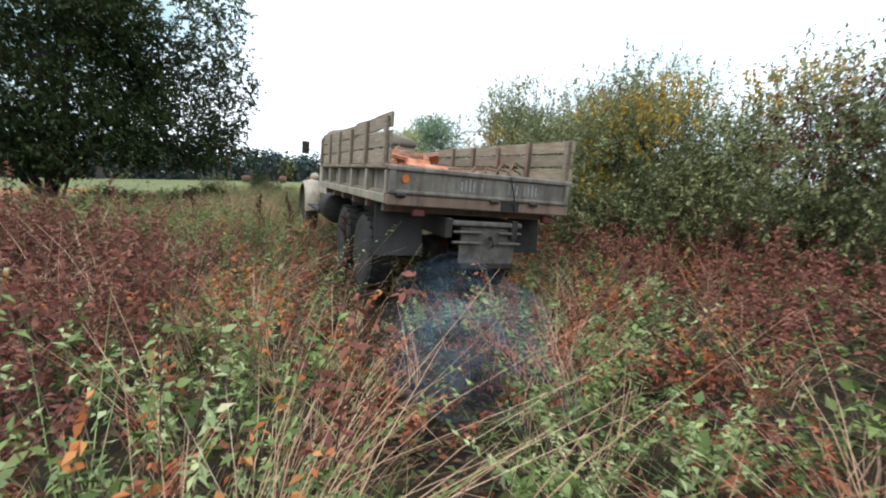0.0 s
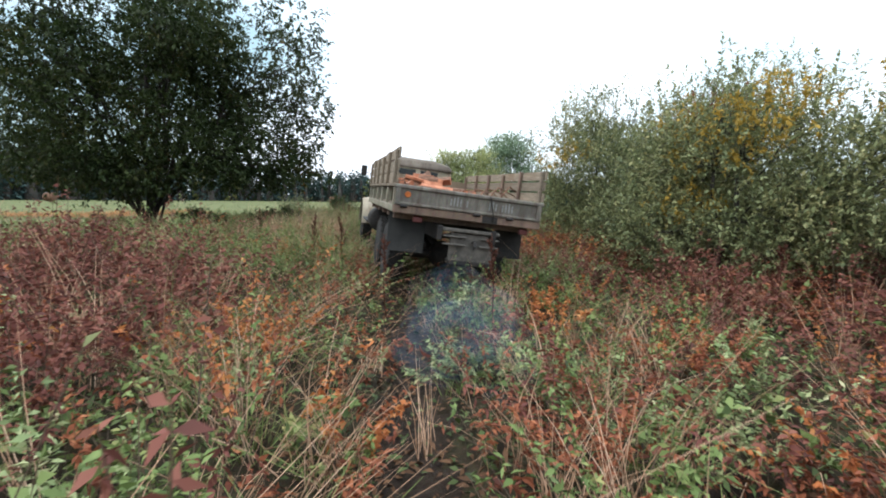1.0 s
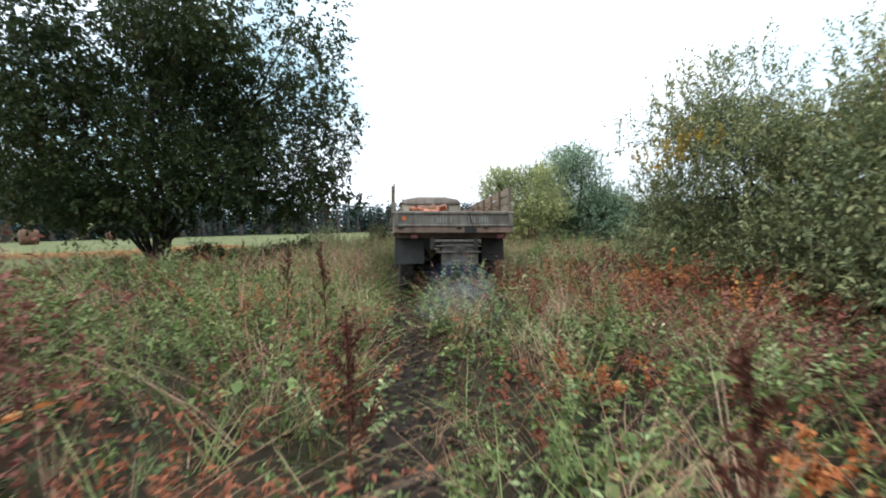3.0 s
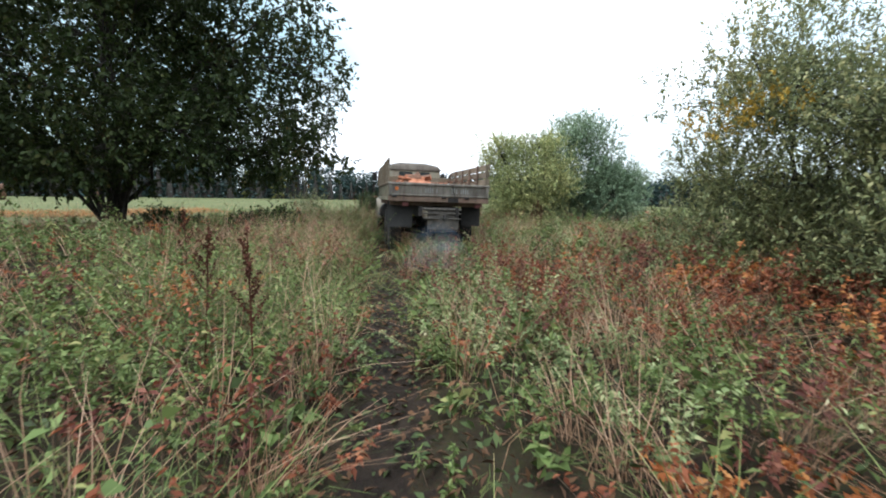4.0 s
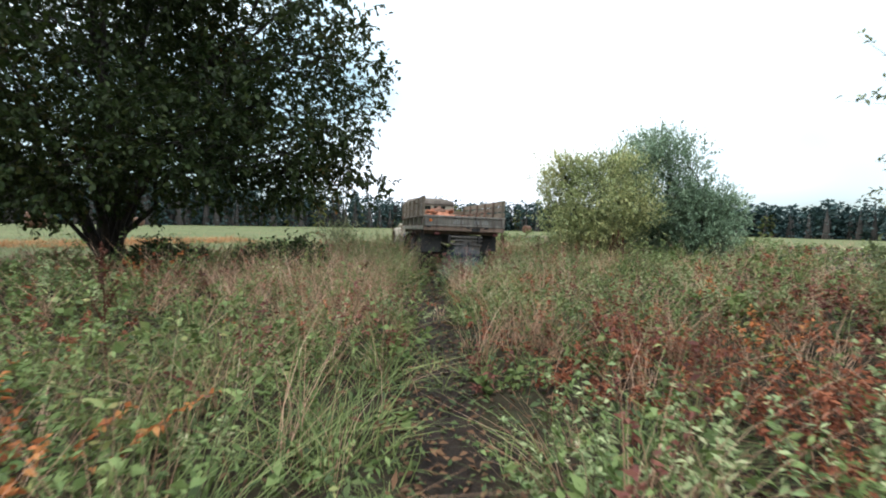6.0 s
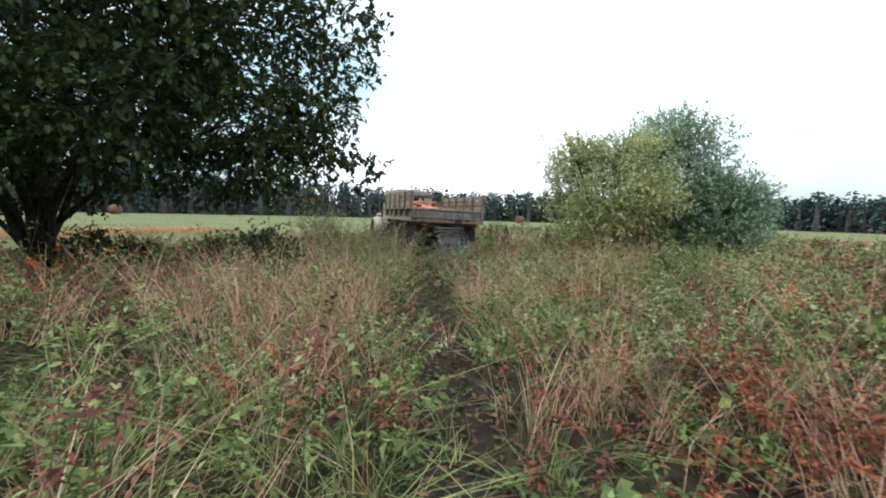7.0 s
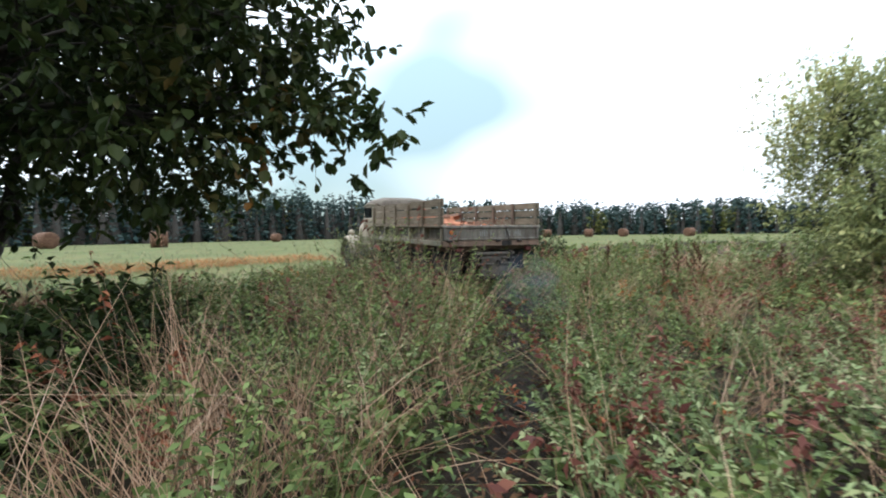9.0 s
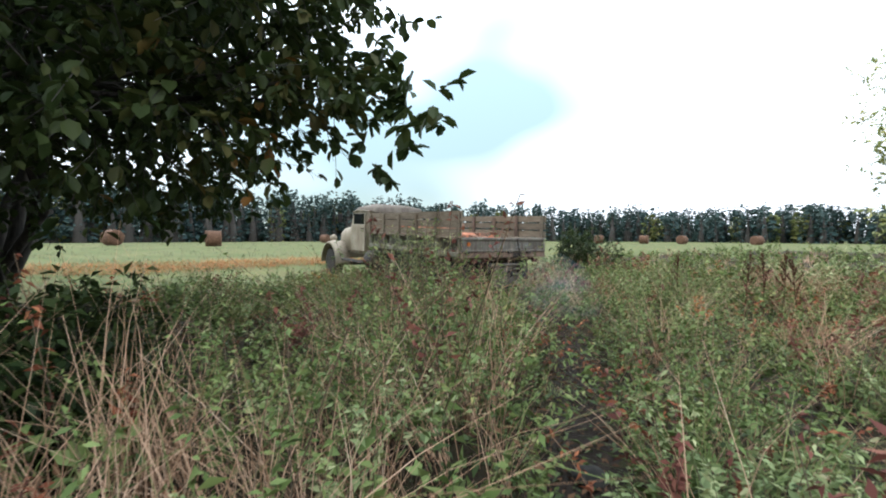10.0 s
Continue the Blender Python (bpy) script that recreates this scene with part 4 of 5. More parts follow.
part("mud_flap", mud_flap(0.62, 1.08, 0.70), M["rubber"], truck, "black rubber mud flap")
for x in (-0.76, 0.92):
    part("tail_lamp", box(x - 0.07, 0.05, 1.13, x + 0.07, 0.13, 1.22, 0.012), M["red"], truck, "dull red tail lamp")
part("fuel_tank", lathe_x([(-0.3, 0.05), (-0.3, 0.26), (-0.27, 0.29), (0.27, 0.29), (0.3, 0.26), (0.3, 0.05)], 22), M["iron"], truck, "", True).matrix_local = pose(-0.82, 4.6, 0.86, 0, 0, 90)
part("propeller_shaft", tube([(0, 1.5, 0.62), (0, 3.0, 0.75), (0, 6.5, 0.95)], [0.06, 0.06, 0.06], 10), M["iron"], truck)
for y in (1.45, 2.75, 7.9):
    ax = part("axle", tube([(-0.95, y, 0.52), (-0.35, y, 0.52), (0.35, y, 0.52), (0.95, y, 0.52)], [0.07, 0.09, 0.09, 0.07], 12), M["iron"], truck, "", True)
    if y < 5:
        bm = bmesh.new()
        bmesh.ops.create_uvsphere(bm, u_segments=16, v_segments=10, radius=0.24, matrix=Matrix.Translation((0, y, 0.54)))
        part("differential", bm, M["iron"], ax, "", True)
for s in (-1, 1):
    part("leaf_spring", tube([(s * 0.42, 1.0, 0.72), (s * 0.42, 2.1, 0.86), (s * 0.42, 3.2, 0.72)], [0.05, 0.07, 0.05], 6), M["iron"], truck)

# wheels
RW = 0.52


def wheel(x, y, out):
    tw = 0.15
    bm = lathe_x([(-tw, 0.30), (-tw * 1.05, 0.36), (-tw, 0.45), (-tw * 0.8, RW - 0.025), (0, RW - 0.012), (tw * 0.8, RW - 0.025), (tw, 0.45), (tw * 1.05, 0.36), (tw, 0.30)], 30)
    for k in range(22):
        a = 2 * math.pi * k / 22
        for sg in (-1, 1):
            r = bmesh.ops.create_cube(bm, size=1.0)
            m = Matrix.Rotation(a + sg * 0.07, 4, "X") @ Matrix.Translation((sg * 0.075, 0, RW - 0.018)) @ Matrix.Rotation(sg * 0.5, 4, "Z") @ Matrix.Diagonal((0.13, 0.05, 0.04, 1))
            bmesh.ops.transform(bm, matrix=m, verts=r["verts"])
    hub = new("wheel")
    hub.parent = truck
    hub.empty_display_size = 0.1
    part("tyre", bm, M["rubber"], hub, "muddy lugged tyre")
    part("rim", lathe_x([(out * 0.10, 0.02), (out * 0.11, 0.10), (out * 0.05, 0.13), (out * 0.04, 0.22), (out * 0.12, 0.29), (out * 0.13, 0.31), (-out * 0.13, 0.31)], 24), M["cabpaint"], hub, "dusty steel rim", True)
    return hub, x, y


WHEELS = [wheel(s * 0.88, y, s) for y in (1.45, 2.75, 7.9) for s in (-1, 1)]

# cab: body, roof, windows, doors, bonnet, wings
def cab_section(y, half, zlo, zhi, roof, r=0.16, n=6):
    pts = [(-half, y, zlo), (-half, y, zhi - 0.3)]
    for k in range(n + 1):
        a = math.pi - (math.pi / 2) * k / n
        pts.append((-half + r + r * math.cos(a), y, zhi - r + r * math.sin(a) * 1.0))
    pts += [(-half * 0.45, y, zhi + roof), (half * 0.45, y, zhi + roof)]
    for k in range(n + 1):
        a = math.pi / 2 - (math.pi / 2) * k / n
        pts.append((half - r + r * math.cos(a), y, zhi - r + r * math.sin(a)))
    pts += [(half, y, zhi - 0.3), (half, y, zlo)]
    return pts


Y0, Y1 = 4.86, 6.42
cab = part("cab", loft([cab_section(Y0, 0.800, 1.0, 2.33, 0.02, 0.2), cab_section(Y0 + 0.1, 0.870, 0.98, 2.38, 0.05, 0.2), cab_section(Y0 + 0.8, 0.900, 0.98, 2.42, 0.07, 0.2),
                        cab_section(Y1 - 0.35, 0.890, 0.98, 2.38, 0.06, 0.2), cab_section(Y1 - 0.15, 0.870, 0.98, 2.29, 0.05, 0.2), cab_section(Y1 + 0.12, 0.840, 1.0, 1.86, 0.02, 0.14)]), M["cabpaint"], truck, "rounded cab in faded ochre-green paint", True)
part("roof", loft([[q for q in cab_section(y, hw + 0.018, 1.0, zh + 0.012, ro, 0.2) if q[2] > zh - 0.15] for y, hw, zh, ro in ((Y0 - 0.03, 0.81, 2.33, 0.02), (Y0 + 0.1, 0.87, 2.38, 0.05), (Y0 + 0.8, 0.90, 2.42, 0.07), (Y1 - 0.35, 0.89, 2.38, 0.06), (Y1 - 0.13, 0.87, 2.29, 0.05))]), M["roofpaint"], cab, "brown weathered cab roof", True)
part("roof_gutter", tube([(-0.910, Y0 + 0.05, 2.25), (-0.925, Y0 + 0.8, 2.29), (-0.900, Y1 - 0.2, 2.23)], [0.018] * 3, 6), M["cabpaint"], cab)
part("roof_gutter", tube([(0.910, Y0 + 0.05, 2.25), (0.925, Y0 + 0.8, 2.29), (0.900, Y1 - 0.2, 2.23)], [0.018] * 3, 6), M["cabpaint"], cab)
for s in (-1, 1):
    xs = sorted((s * 0.885, s * 0.925))
    door = part("door", box(xs[0], Y0 + 0.38, 1.06, xs[1], Y1 - 0.22, 1.86, 0.015), M["cabpaint"], cab, "dented cab door")
    part("door_frame", box(xs[0] + 0.002, Y0 + 0.38, 1.862, xs[1] - 0.008, Y0 + 0.45, 2.20, 0.01), M["cabpaint"], door)
    xg = sorted((s * 0.902, s * 0.912))
    part("side_window", box(xg[0], Y0 + 0.452, 1.87, xg[1], Y1 - 0.3, 2.18, 0.0), M["glass"], door, "dark side window")
    part("door_handle", tube([(s * 0.930, Y0 + 0.45, 1.74), (s * 0.960, Y0 + 0.47, 1.74), (s * 0.960, Y0 + 0.58, 1.74)], [0.012] * 3, 6), M["iron"], door)
    part("running_board", box(*sorted((s * 0.80, s * 1.10))[:1], Y0 + 0.2, 0.72, sorted((s * 0.80, s * 1.10))[1], Y1 + 0.2, 0.77, 0.012), M["iron"], truck)
for x0, x1 in ((-0.50, -0.06), (0.06, 0.50)):
    part("rear_window", box(x0, Y0 - 0.012, 2.02, x1, Y0 - 0.002, 2.16, 0.0), M["glass"], cab, "dark rear window")
ws = box(-0.78, -0.006, 0.0, 0.78, 0.006, 0.48, 0.0)
part("windscreen", ws, M["glass"], cab, "flat windscreen").matrix_local = pose(0, Y1 + 0.105, 1.90, 22)


def hood_section(y, half, zlo, zhi, n=8):
    pts = [(-half, y, zlo)]
    for k in range(n + 1):
        a = math.pi - math.pi * k / n
        pts.append((half * math.copysign(abs(math.cos(a)) ** 0.6, math.cos(a)), y, zhi - 0.28 + 0.28 * math.sin(a) ** 0.7))
    pts.append((half, y, zlo))
    return pts


part("bonnet", loft([hood_section(Y1 + 0.05, 0.72, 1.0, 1.86), hood_section(7.2, 0.66, 1.0, 1.84), hood_section(8.1, 0.52, 0.95, 1.76), hood_section(8.42, 0.46, 0.9, 1.66)]), M["cabpaint"], truck, "tapering bonnet in faded ochre-green paint", True)
grille = part("grille", box(-0.42, 8.42, 0.95, 0.42, 8.46, 1.55, 0.02), M["iron"], truck)
for k in range(7):
    part("grille_bar", box(-0.36 + k * 0.115, 8.46, 1.0, -0.33 + k * 0.115, 8.49, 1.5, 0.005), M["cabpaint"], grille)
for s in (-1, 1):
    secs = []
    for k in range(11):
        a = math.radians(185 - 18 * k * 1.05)
        y, z = 7.9 - math.cos(a) * -0.74, 0.62 + math.sin(a) * 0.66
        secs.append([(s * 0.60, y, z), (s * 0.90, y, z + 0.03), (s * 1.08, y, z - 0.02), (s * 1.10, y, z - 0.10), (s * 1.07, y, z - 0.05), (s * 0.60, y, z - 0.03)])
    wing = part("front_wing", loft(secs), M["cabpaint"], truck, "rounded front wing", True)
    part("headlamp", lathe_x([(-0.10, 0.03), (-0.06, 0.09), (0.04, 0.125), (0.09, 0.12), (0.10, 0.0)], 18), M["cabpaint"], wing, "round headlamp", True).matrix_local = pose(s * 0.72, 8.40, 1.36, 0, 0, 90)
    part("mirror_arm", tube([(s * 0.95, Y1 - 0.1, 1.95), (s * 1.16, Y1 + 0.02, 2.0), (s * 1.22, Y1 + 0.05, 2.02)], [0.012] * 3, 6), M["iron"], truck)
    part("side_mirror", box(*sorted((s * 1.14, s * 1.30))[:1], Y1 + 0.03, 1.90, sorted((s * 1.14, s * 1.30))[1], Y1 + 0.07, 2.18, 0.015), M["iron"], truck, "black rectangular side mirror")
part("front_bumper", box(-1.05, 8.72, 0.62, 1.05, 8.80, 0.86, 0.02), M["cabpaint"], truck)

# load: split logs heaped towards the front of the bed
load = thing("firewood_load", "heap of reddish split logs lying in the truck bed", "firewood")


def log_mesh(seed):
    r = random.Random(seed)
    ln, rad = r.uniform(0.32, 0.6), r.uniform(0.045, 0.085)
    bm = bmesh.new()
    secs = []
    for y in (0.0, 0.33, 0.66, 1.0):
        ring = []
        for k in range(7):
            a = 2 * math.pi * k / 7 + 0.2
            q = rad * (1 + 0.15 * math.sin(3 * a + y * 2 + seed))
            ring.append((q * math.cos(a), (y - 0.5) * ln, max(-rad * 0.35, q * math.sin(a))))
        secs.append(ring)
    loft(secs, bm)
    me = bpy.data.meshes.new("log")
    bmesh.ops.recalc_face_normals(bm, faces=bm.faces[:])
    for f in bm.faces:
        f.material_index = 0 if (f.normal.z < -0.6 or abs(f.normal.y) > 0.7 or (seed % 2 and f.normal.x > 0.3)) else 1
    bm.to_mesh(me)
    bm.free()
    me.materials.append(M["wood_cut"])
    me.materials.append(M["wood_bark"])
    return me


LOGS = [log_mesh(k) for k in range(8)]
lr = random.Random(5)
for k in range(150):
    y = lr.uniform(0.7, 3.9)
    x = lr.uniform(-0.78, 0.45 if y > 1.4 else 0.7)
    top = 0.36 * math.exp(-(((x + 0.35) / 0.6) ** 2)) * min(1, (y - 0.5) / 1.2)
    ob = new("log", LOGS[k % 8])
    ob.parent = load
    ob.matrix_local = pose(x, y, 1.44 + lr.uniform(0, 1) * (0.10 + top), lr.uniform(-25, 25), lr.uniform(0, 360), lr.uniform(0, 180))
for k in range(5):
    x = -0.1 + 0.2 * k
    pts = [(x, 0.9, 1.55), (x + 0.25, 1.0, 1.72 + 0.04 * k), (x + 0.6, 1.1, 1.74), (x + 0.9, 1.2, 1.58)]
    part("branch", tube(pts, [0.014, 0.012, 0.01, 0.007], 6), M["wood_bark"], load)


# ---- weeds ----
rng = np.random.default_rng(47)


def scatter(n, x0, x1, y0, y1):
    return np.column_stack([rnd(x0, x1, n), rnd(y0, y1, n)])


def keep_by(p, chance):
    return p[rng.uniform(0, 1, len(p)) < chance]


def density(p, near, mid, far, out):
    """Plants per square metre by the distance from the tracks."""
    d = np.abs(track_distance(p))
    return np.where(d < 3.2, near, np.where(d < 6.5, mid, np.where(d < 13, far, out)))


AREA = (-22.0, 14.0, -0.5, 62.0)
SIZE = (AREA[1] - AREA[0]) * (AREA[3] - AREA[2])


def clump(p):
    """Hummocks of plants half a metre to a metre across, with bare gaps between them."""
    return smooth_step(bumps(p, 0.55, 33) * 0.55 + bumps(p, 1.3, 34) * 0.45, 0.36, 0.58)


def beds(rate, mask, out_rate=(0.4, 0.12, 0.05), ruts=0.015, gaps=0.24):
    """Places of plants: rate a square metre beside the tracks, fewer further off; mask: chance by place."""
    p = scatter(int(SIZE * rate), *AREA)
    c = density(p, 1.0, *out_rate) * mask(p)
    d = np.abs(track_distance(p))
    c = c * np.where((np.abs(d - GAUGE) < 0.33) & (track_distance(p) < 0), ruts, np.where(d < GAUGE, 1.15, 1.0))
    c = c * (gaps + (1.25 - gaps) * clump(p))
    c = np.where(field_depth(p) > -0.3, 0.0, c)
    c = c * np.where(p[:, 1] > 34, 0.4, 1.0)
    return keep_by(p, c)


def heights(p, lo, hi):
    """Plant heights, lower between the tracks and larger pieces far off."""
    d = np.abs(track_distance(p))
    return rnd(lo, hi, len(p)) * np.where((np.abs(d - GAUGE) < 0.5) & (track_distance(p) < 0), 0.55, np.where(d < 1.4, 0.82, np.where(d < 6, 1.0, 1.12))) * (0.30 + 0.35 * bumps(p, 2.3, 8) + 0.25 * bumps(p, 0.8, 9) + 0.70 * clump(p)) * np.where((p[:, 1] < 9) & (track_distance(p) < -1.3), 1.2, np.where((p[:, 1] > 21) & (p[:, 1] < 27) & (p[:, 0] < -7) & (p[:, 0] > -11), 1.3, np.where(p[:, 0] < -12, 0.8, 1.0)))


def coarse(p):
    """How much coarser the leaves of far plants are."""
    d = np.abs(track_distance(p))
    return np.where(d < 3.2, 1.0, np.where(d < 6.5, 1.35, np.where(d < 13, 1.9, 2.4))) * np.where(p[:, 1] > 30, 1.4, 1.0)


def leafy(p, lo, hi, per, length, slim, lean=0.25, droop=0.2, lift=0.0, stem_w=0.0045, start=0.25, bunch=5, wide=0.09):
    """Bushy leafy weeds: a bunch of stems that lean outwards from one foot, leafed towards the top."""
    m = len(p)
    n = m * bunch
    k = np.repeat(coarse(p), bunch)
    off = rng.normal(size=(n, 2)) * wide * k[:, None]
    b = on_ground(np.repeat(p, bunch, 0) + off) - np.array([0, 0, 0.02])
    h = np.repeat(heights(p, lo, hi), bunch) * rnd(0.62, 1.08, n)
    way = unit(np.column_stack([off * 1.6 / np.sqrt(k)[:, None] + rng.normal(size=(n, 2)) * lean * 0.6, np.ones(n)]))
    bend = np.column_stack([off * 1.5 / k[:, None] + rng.normal(size=(n, 2)) * 0.14, -rnd(0, droop, n)])
    st = stems_of(b, way, bend, h, stem_w * (0.7 + h) * np.sqrt(k), 1)
    u = rng.uniform(start, 1.0, (n, per)) ** 0.7
    pos = b[:, None] + (way[:, None] * u[..., None] + bend[:, None] * (u * u)[..., None]) * h[:, None, None]
    a = rng.uniform(0, 2 * math.pi, (n, per))
    out = np.stack([np.cos(a), np.sin(a), rng.normal(size=(n, per)) * 0.5 + lift], -1)
    L = (rnd(0.6, 1.35, n * per).reshape(n, per) * length * (1.3 - 0.65 * u) * k[:, None]).ravel()
    f = np.tile([0, 0, 0.8], (n * per, 1)) + sphere_dirs(n * per)
    lv = leaves_of(pos.reshape(-1, 3), out.reshape(-1, 3), f, L, L * slim * rnd(0.75, 1.25, n * per))
    return lv, st


def tufts(p, lo, hi, per, width, fan=0.35, bend=0.35, seg=3):
    """Grass tufts."""
    n = len(p)
    h, k = heights(p, lo, hi), coarse(p)
    b = np.repeat(on_ground(p), per, 0) + np.column_stack([rng.normal(size=n * per) * 0.05, rng.normal(size=n * per) * 0.05, np.full(n * per, -0.02)]) * np.repeat(k, per)[:, None]
    sway = np.repeat(np.column_stack([rng.normal(size=n), rng.normal(size=n), np.zeros(n)]) * 0.18, per, 0)
    way = unit(sway + np.column_stack([rng.normal(size=n * per) * fan, rng.normal(size=n * per) * fan, np.ones(n * per)]))
    bd = sway * 1.5 + np.column_stack([rng.normal(size=n * per) * bend, rng.normal(size=n * per) * bend, -rnd(0.0, bend, n * per)])
    return blades_of(b, way, bd, np.repeat(h, per) * rnd(0.5, 1.1, n * per), np.repeat(k, per) * rnd(0.6, 1.3, n * per) * width, seg)


def stuff(name, label, category, v, q, mat):
    return tagged(new(name, mesh_of(name, v, q, mat)), label, category, kind="stuff")


def patch(seed, size, lo, hi):
    return lambda p: smooth_step(bumps(p, size, seed) * 0.7 + bumps(p, size * 0.37, seed + 40) * 0.3, lo, hi)


stem_sets = []


def weeds(name, label, p, mat, *args, **kw):
    lv, st = leafy(p, *args, **kw)
    stuff(name, label, "weeds", *lv, mat)
    stem_sets.append(st)


KINDS = ("green", "pale", "grass", "dry", "rust", "orange", "wine")


def stands(p):
    """Which kind of plant has the upper hand at each place: stands a metre or two across, by the part of the ground."""
    x, y, d = p[:, 0], p[:, 1], track_distance(p)
    left = d < 0
    a, b, c, e = y < 7.5, (y >= 7.5) & (y < 12.0), (y >= 12.0) & (y < 16.0), (y >= 16.0) & (y < 20.0)
    side = smooth_step(np.abs(d + 0.3), 1.7, 2.7)

    def by(va, bl, br, cl, cr, el, er, fl, fr):
        return np.select([a, b & left, b, c & left, c, e & left, e, left], [va, bl, br, cl, cr, el, er, fl], fr)

    bias = (by(0.20, 0.42, 0.26, 0.44, 0.24, 0.28, 0.32, 0.54, 0.44), by(0.14, -0.02, 0.26, 0.20, 0.16, 0.08, 0.26, 0.28, 0.28), by(0.08, 0.18, 0.12, 0.36, 0.12, 0.16, 0.24, 0.24, 0.18),
            by(0.15, 0.20, 0.24, 0.10, 0.16, 0.36, 0.26, 0.17, 0.24), by(0.42, 0.14, 0.42, 0.02, 0.50, 0.10, 0.12, 0.02, 0.06), by(0.36, -0.02, 0.12, -0.04, 0.30, 0.08, -0.05, -0.12, 0.02),
            by(-0.2, -0.2, -0.2, -0.3, -0.3, -0.3, -0.05, -0.06, -0.08) + np.where(y < np.where(left, 8.0, 11.0), 0.85 * side, 0.0) + np.where((y > 17) & (y < 21) & (d < -2.4), 0.28, 0.0))
    s = np.stack([0.62 * bumps(p, 1.5, 60 + k) + 0.34 * bumps(p, 0.5, 80 + k) + v for k, v in enumerate(bias)], 1)
    mid = (np.abs(d) < 0.8) & (y < 22)
    shift = np.zeros((len(p), 7))
    shift[mid] += np.array([0.0, 0.22, 0.14, 0.10, -0.14, -0.14, -0.2])
    shift[(y > 15.0) & (y < 18.2) & (d < -1.2), 3] += 0.22
    s += shift
    return np.argmax(s, 1)


def kind(name, stray=0.10):
    return lambda p: np.where(stands(p) == KINDS.index(name), 1.0, stray)


rusty = kind("rust")
everywhere = lambda p: np.ones(len(p))

weeds("green_weeds", "tall leafy green weeds covering the rough ground", beds(9.5, kind("green", 0.16), (0.42, 0.13, 0.03)), M["green"], 0.45, 1.0, 29, 0.060, 0.36, 0.35)
weeds("pale_weeds", "pale green young weeds with broad leaves", beds(8.0, kind("pale", 0.05), (0.6, 0.26, 0.06), 0.04), M["light"], 0.35, 0.85, 32, 0.066, 0.36, 0.35)
weeds("rusty_weeds", "withered rust-brown weeds with curled leaves", beds(10.0, kind("rust", 0.045), (0.55, 0.22, 0.04)), M["rust"], 0.45, 0.95, 26, 0.066, 0.36, 0.6, 0.45, -0.2)
weeds("orange_weeds", "weeds with bright orange withered leaves", beds(7.0, kind("orange", 0.008), (0.5, 0.22, 0.03)), M["orange"], 0.40, 0.85, 26, 0.066, 0.55, 0.55, 0.35, -0.1)
weeds("wine_red_weeds", "dark wine-red withered weeds in a dense stand", beds(9.5, kind("wine", 0.03), (0.7, 0.22, 0.03)), M["wine"], 0.60, 1.10, 28, 0.072, 0.38, 0.35, 0.2, -0.1)
stuff("dry_grass", "tufts of tall tan dry grass", "grass", *tufts(beds(20.0, kind("dry", 0.17), (0.55, 0.30, 0.08)), 0.55, 1.05, 13, 0.0075, 0.17, 0.30), M["dry"])
stuff("green_grass", "tufts of green grass between the weeds", "grass", *tufts(beds(20.0, kind("grass", 0.12), (0.5, 0.25, 0.06), 0.05), 0.40, 0.80, 15, 0.010, 0.4, 0.5, 2), M["grass"])
weeds("broad_leaved_weeds", "broad-leaved light green weeds beside the ruts", beds(2.4, lambda p: np.where(np.isin(stands(p), (0, 1, 2)), 1.0, 0.25), (0.5, 0.2, 0.0)), M["green"], 0.30, 0.65, 7, 0.12, 0.55, 0.4, 0.3, 0.3, 0.006, 0.3, 4, 0.07)


def bent_stalks():
    """Withered stalks pressed over beside the ruts, with curled leaves."""
    p = beds(2.8, lambda p: np.where(np.isin(stands(p), (3, 4, 5)) & (p[:, 1] < 17), 1.0, 0.05), (0.5, 0.2, 0.0))
    n, per = len(p), 9
    b = on_ground(p)
    a = rnd(0, 2 * math.pi, n)
    way = unit(np.column_stack([np.cos(a) * 0.7, np.sin(a) * 0.7, np.full(n, 0.8)]))
    bend = np.column_stack([np.cos(a) * 0.5, np.sin(a) * 0.5, rnd(-0.75, -0.35, n)])
    h = rnd(0.5, 0.95, n)
    st = stems_of(b, way, bend, h, rnd(0.007, 0.012, n), 4)
    u = rng.uniform(0.25, 1.0, (n, per))
    pos = b[:, None] + (way[:, None] * u[..., None] + bend[:, None] * (u * u)[..., None]) * h[:, None, None]
    L = rnd(0.04, 0.09, n * per)
    lv = leaves_of(pos.reshape(-1, 3), sphere_dirs(n * per) + np.array([0, 0, -0.3]), sphere_dirs(n * per), L, L * 0.35, 0.4)
    stuff("bent_stalks", "reddish withered stalks bent over the weeds", "weeds", *st, M["dry"])
    stuff("curled_leaves", "curled rust-red leaves on bent stalks", "weeds", *lv, M["rust"])


bent_stalks()


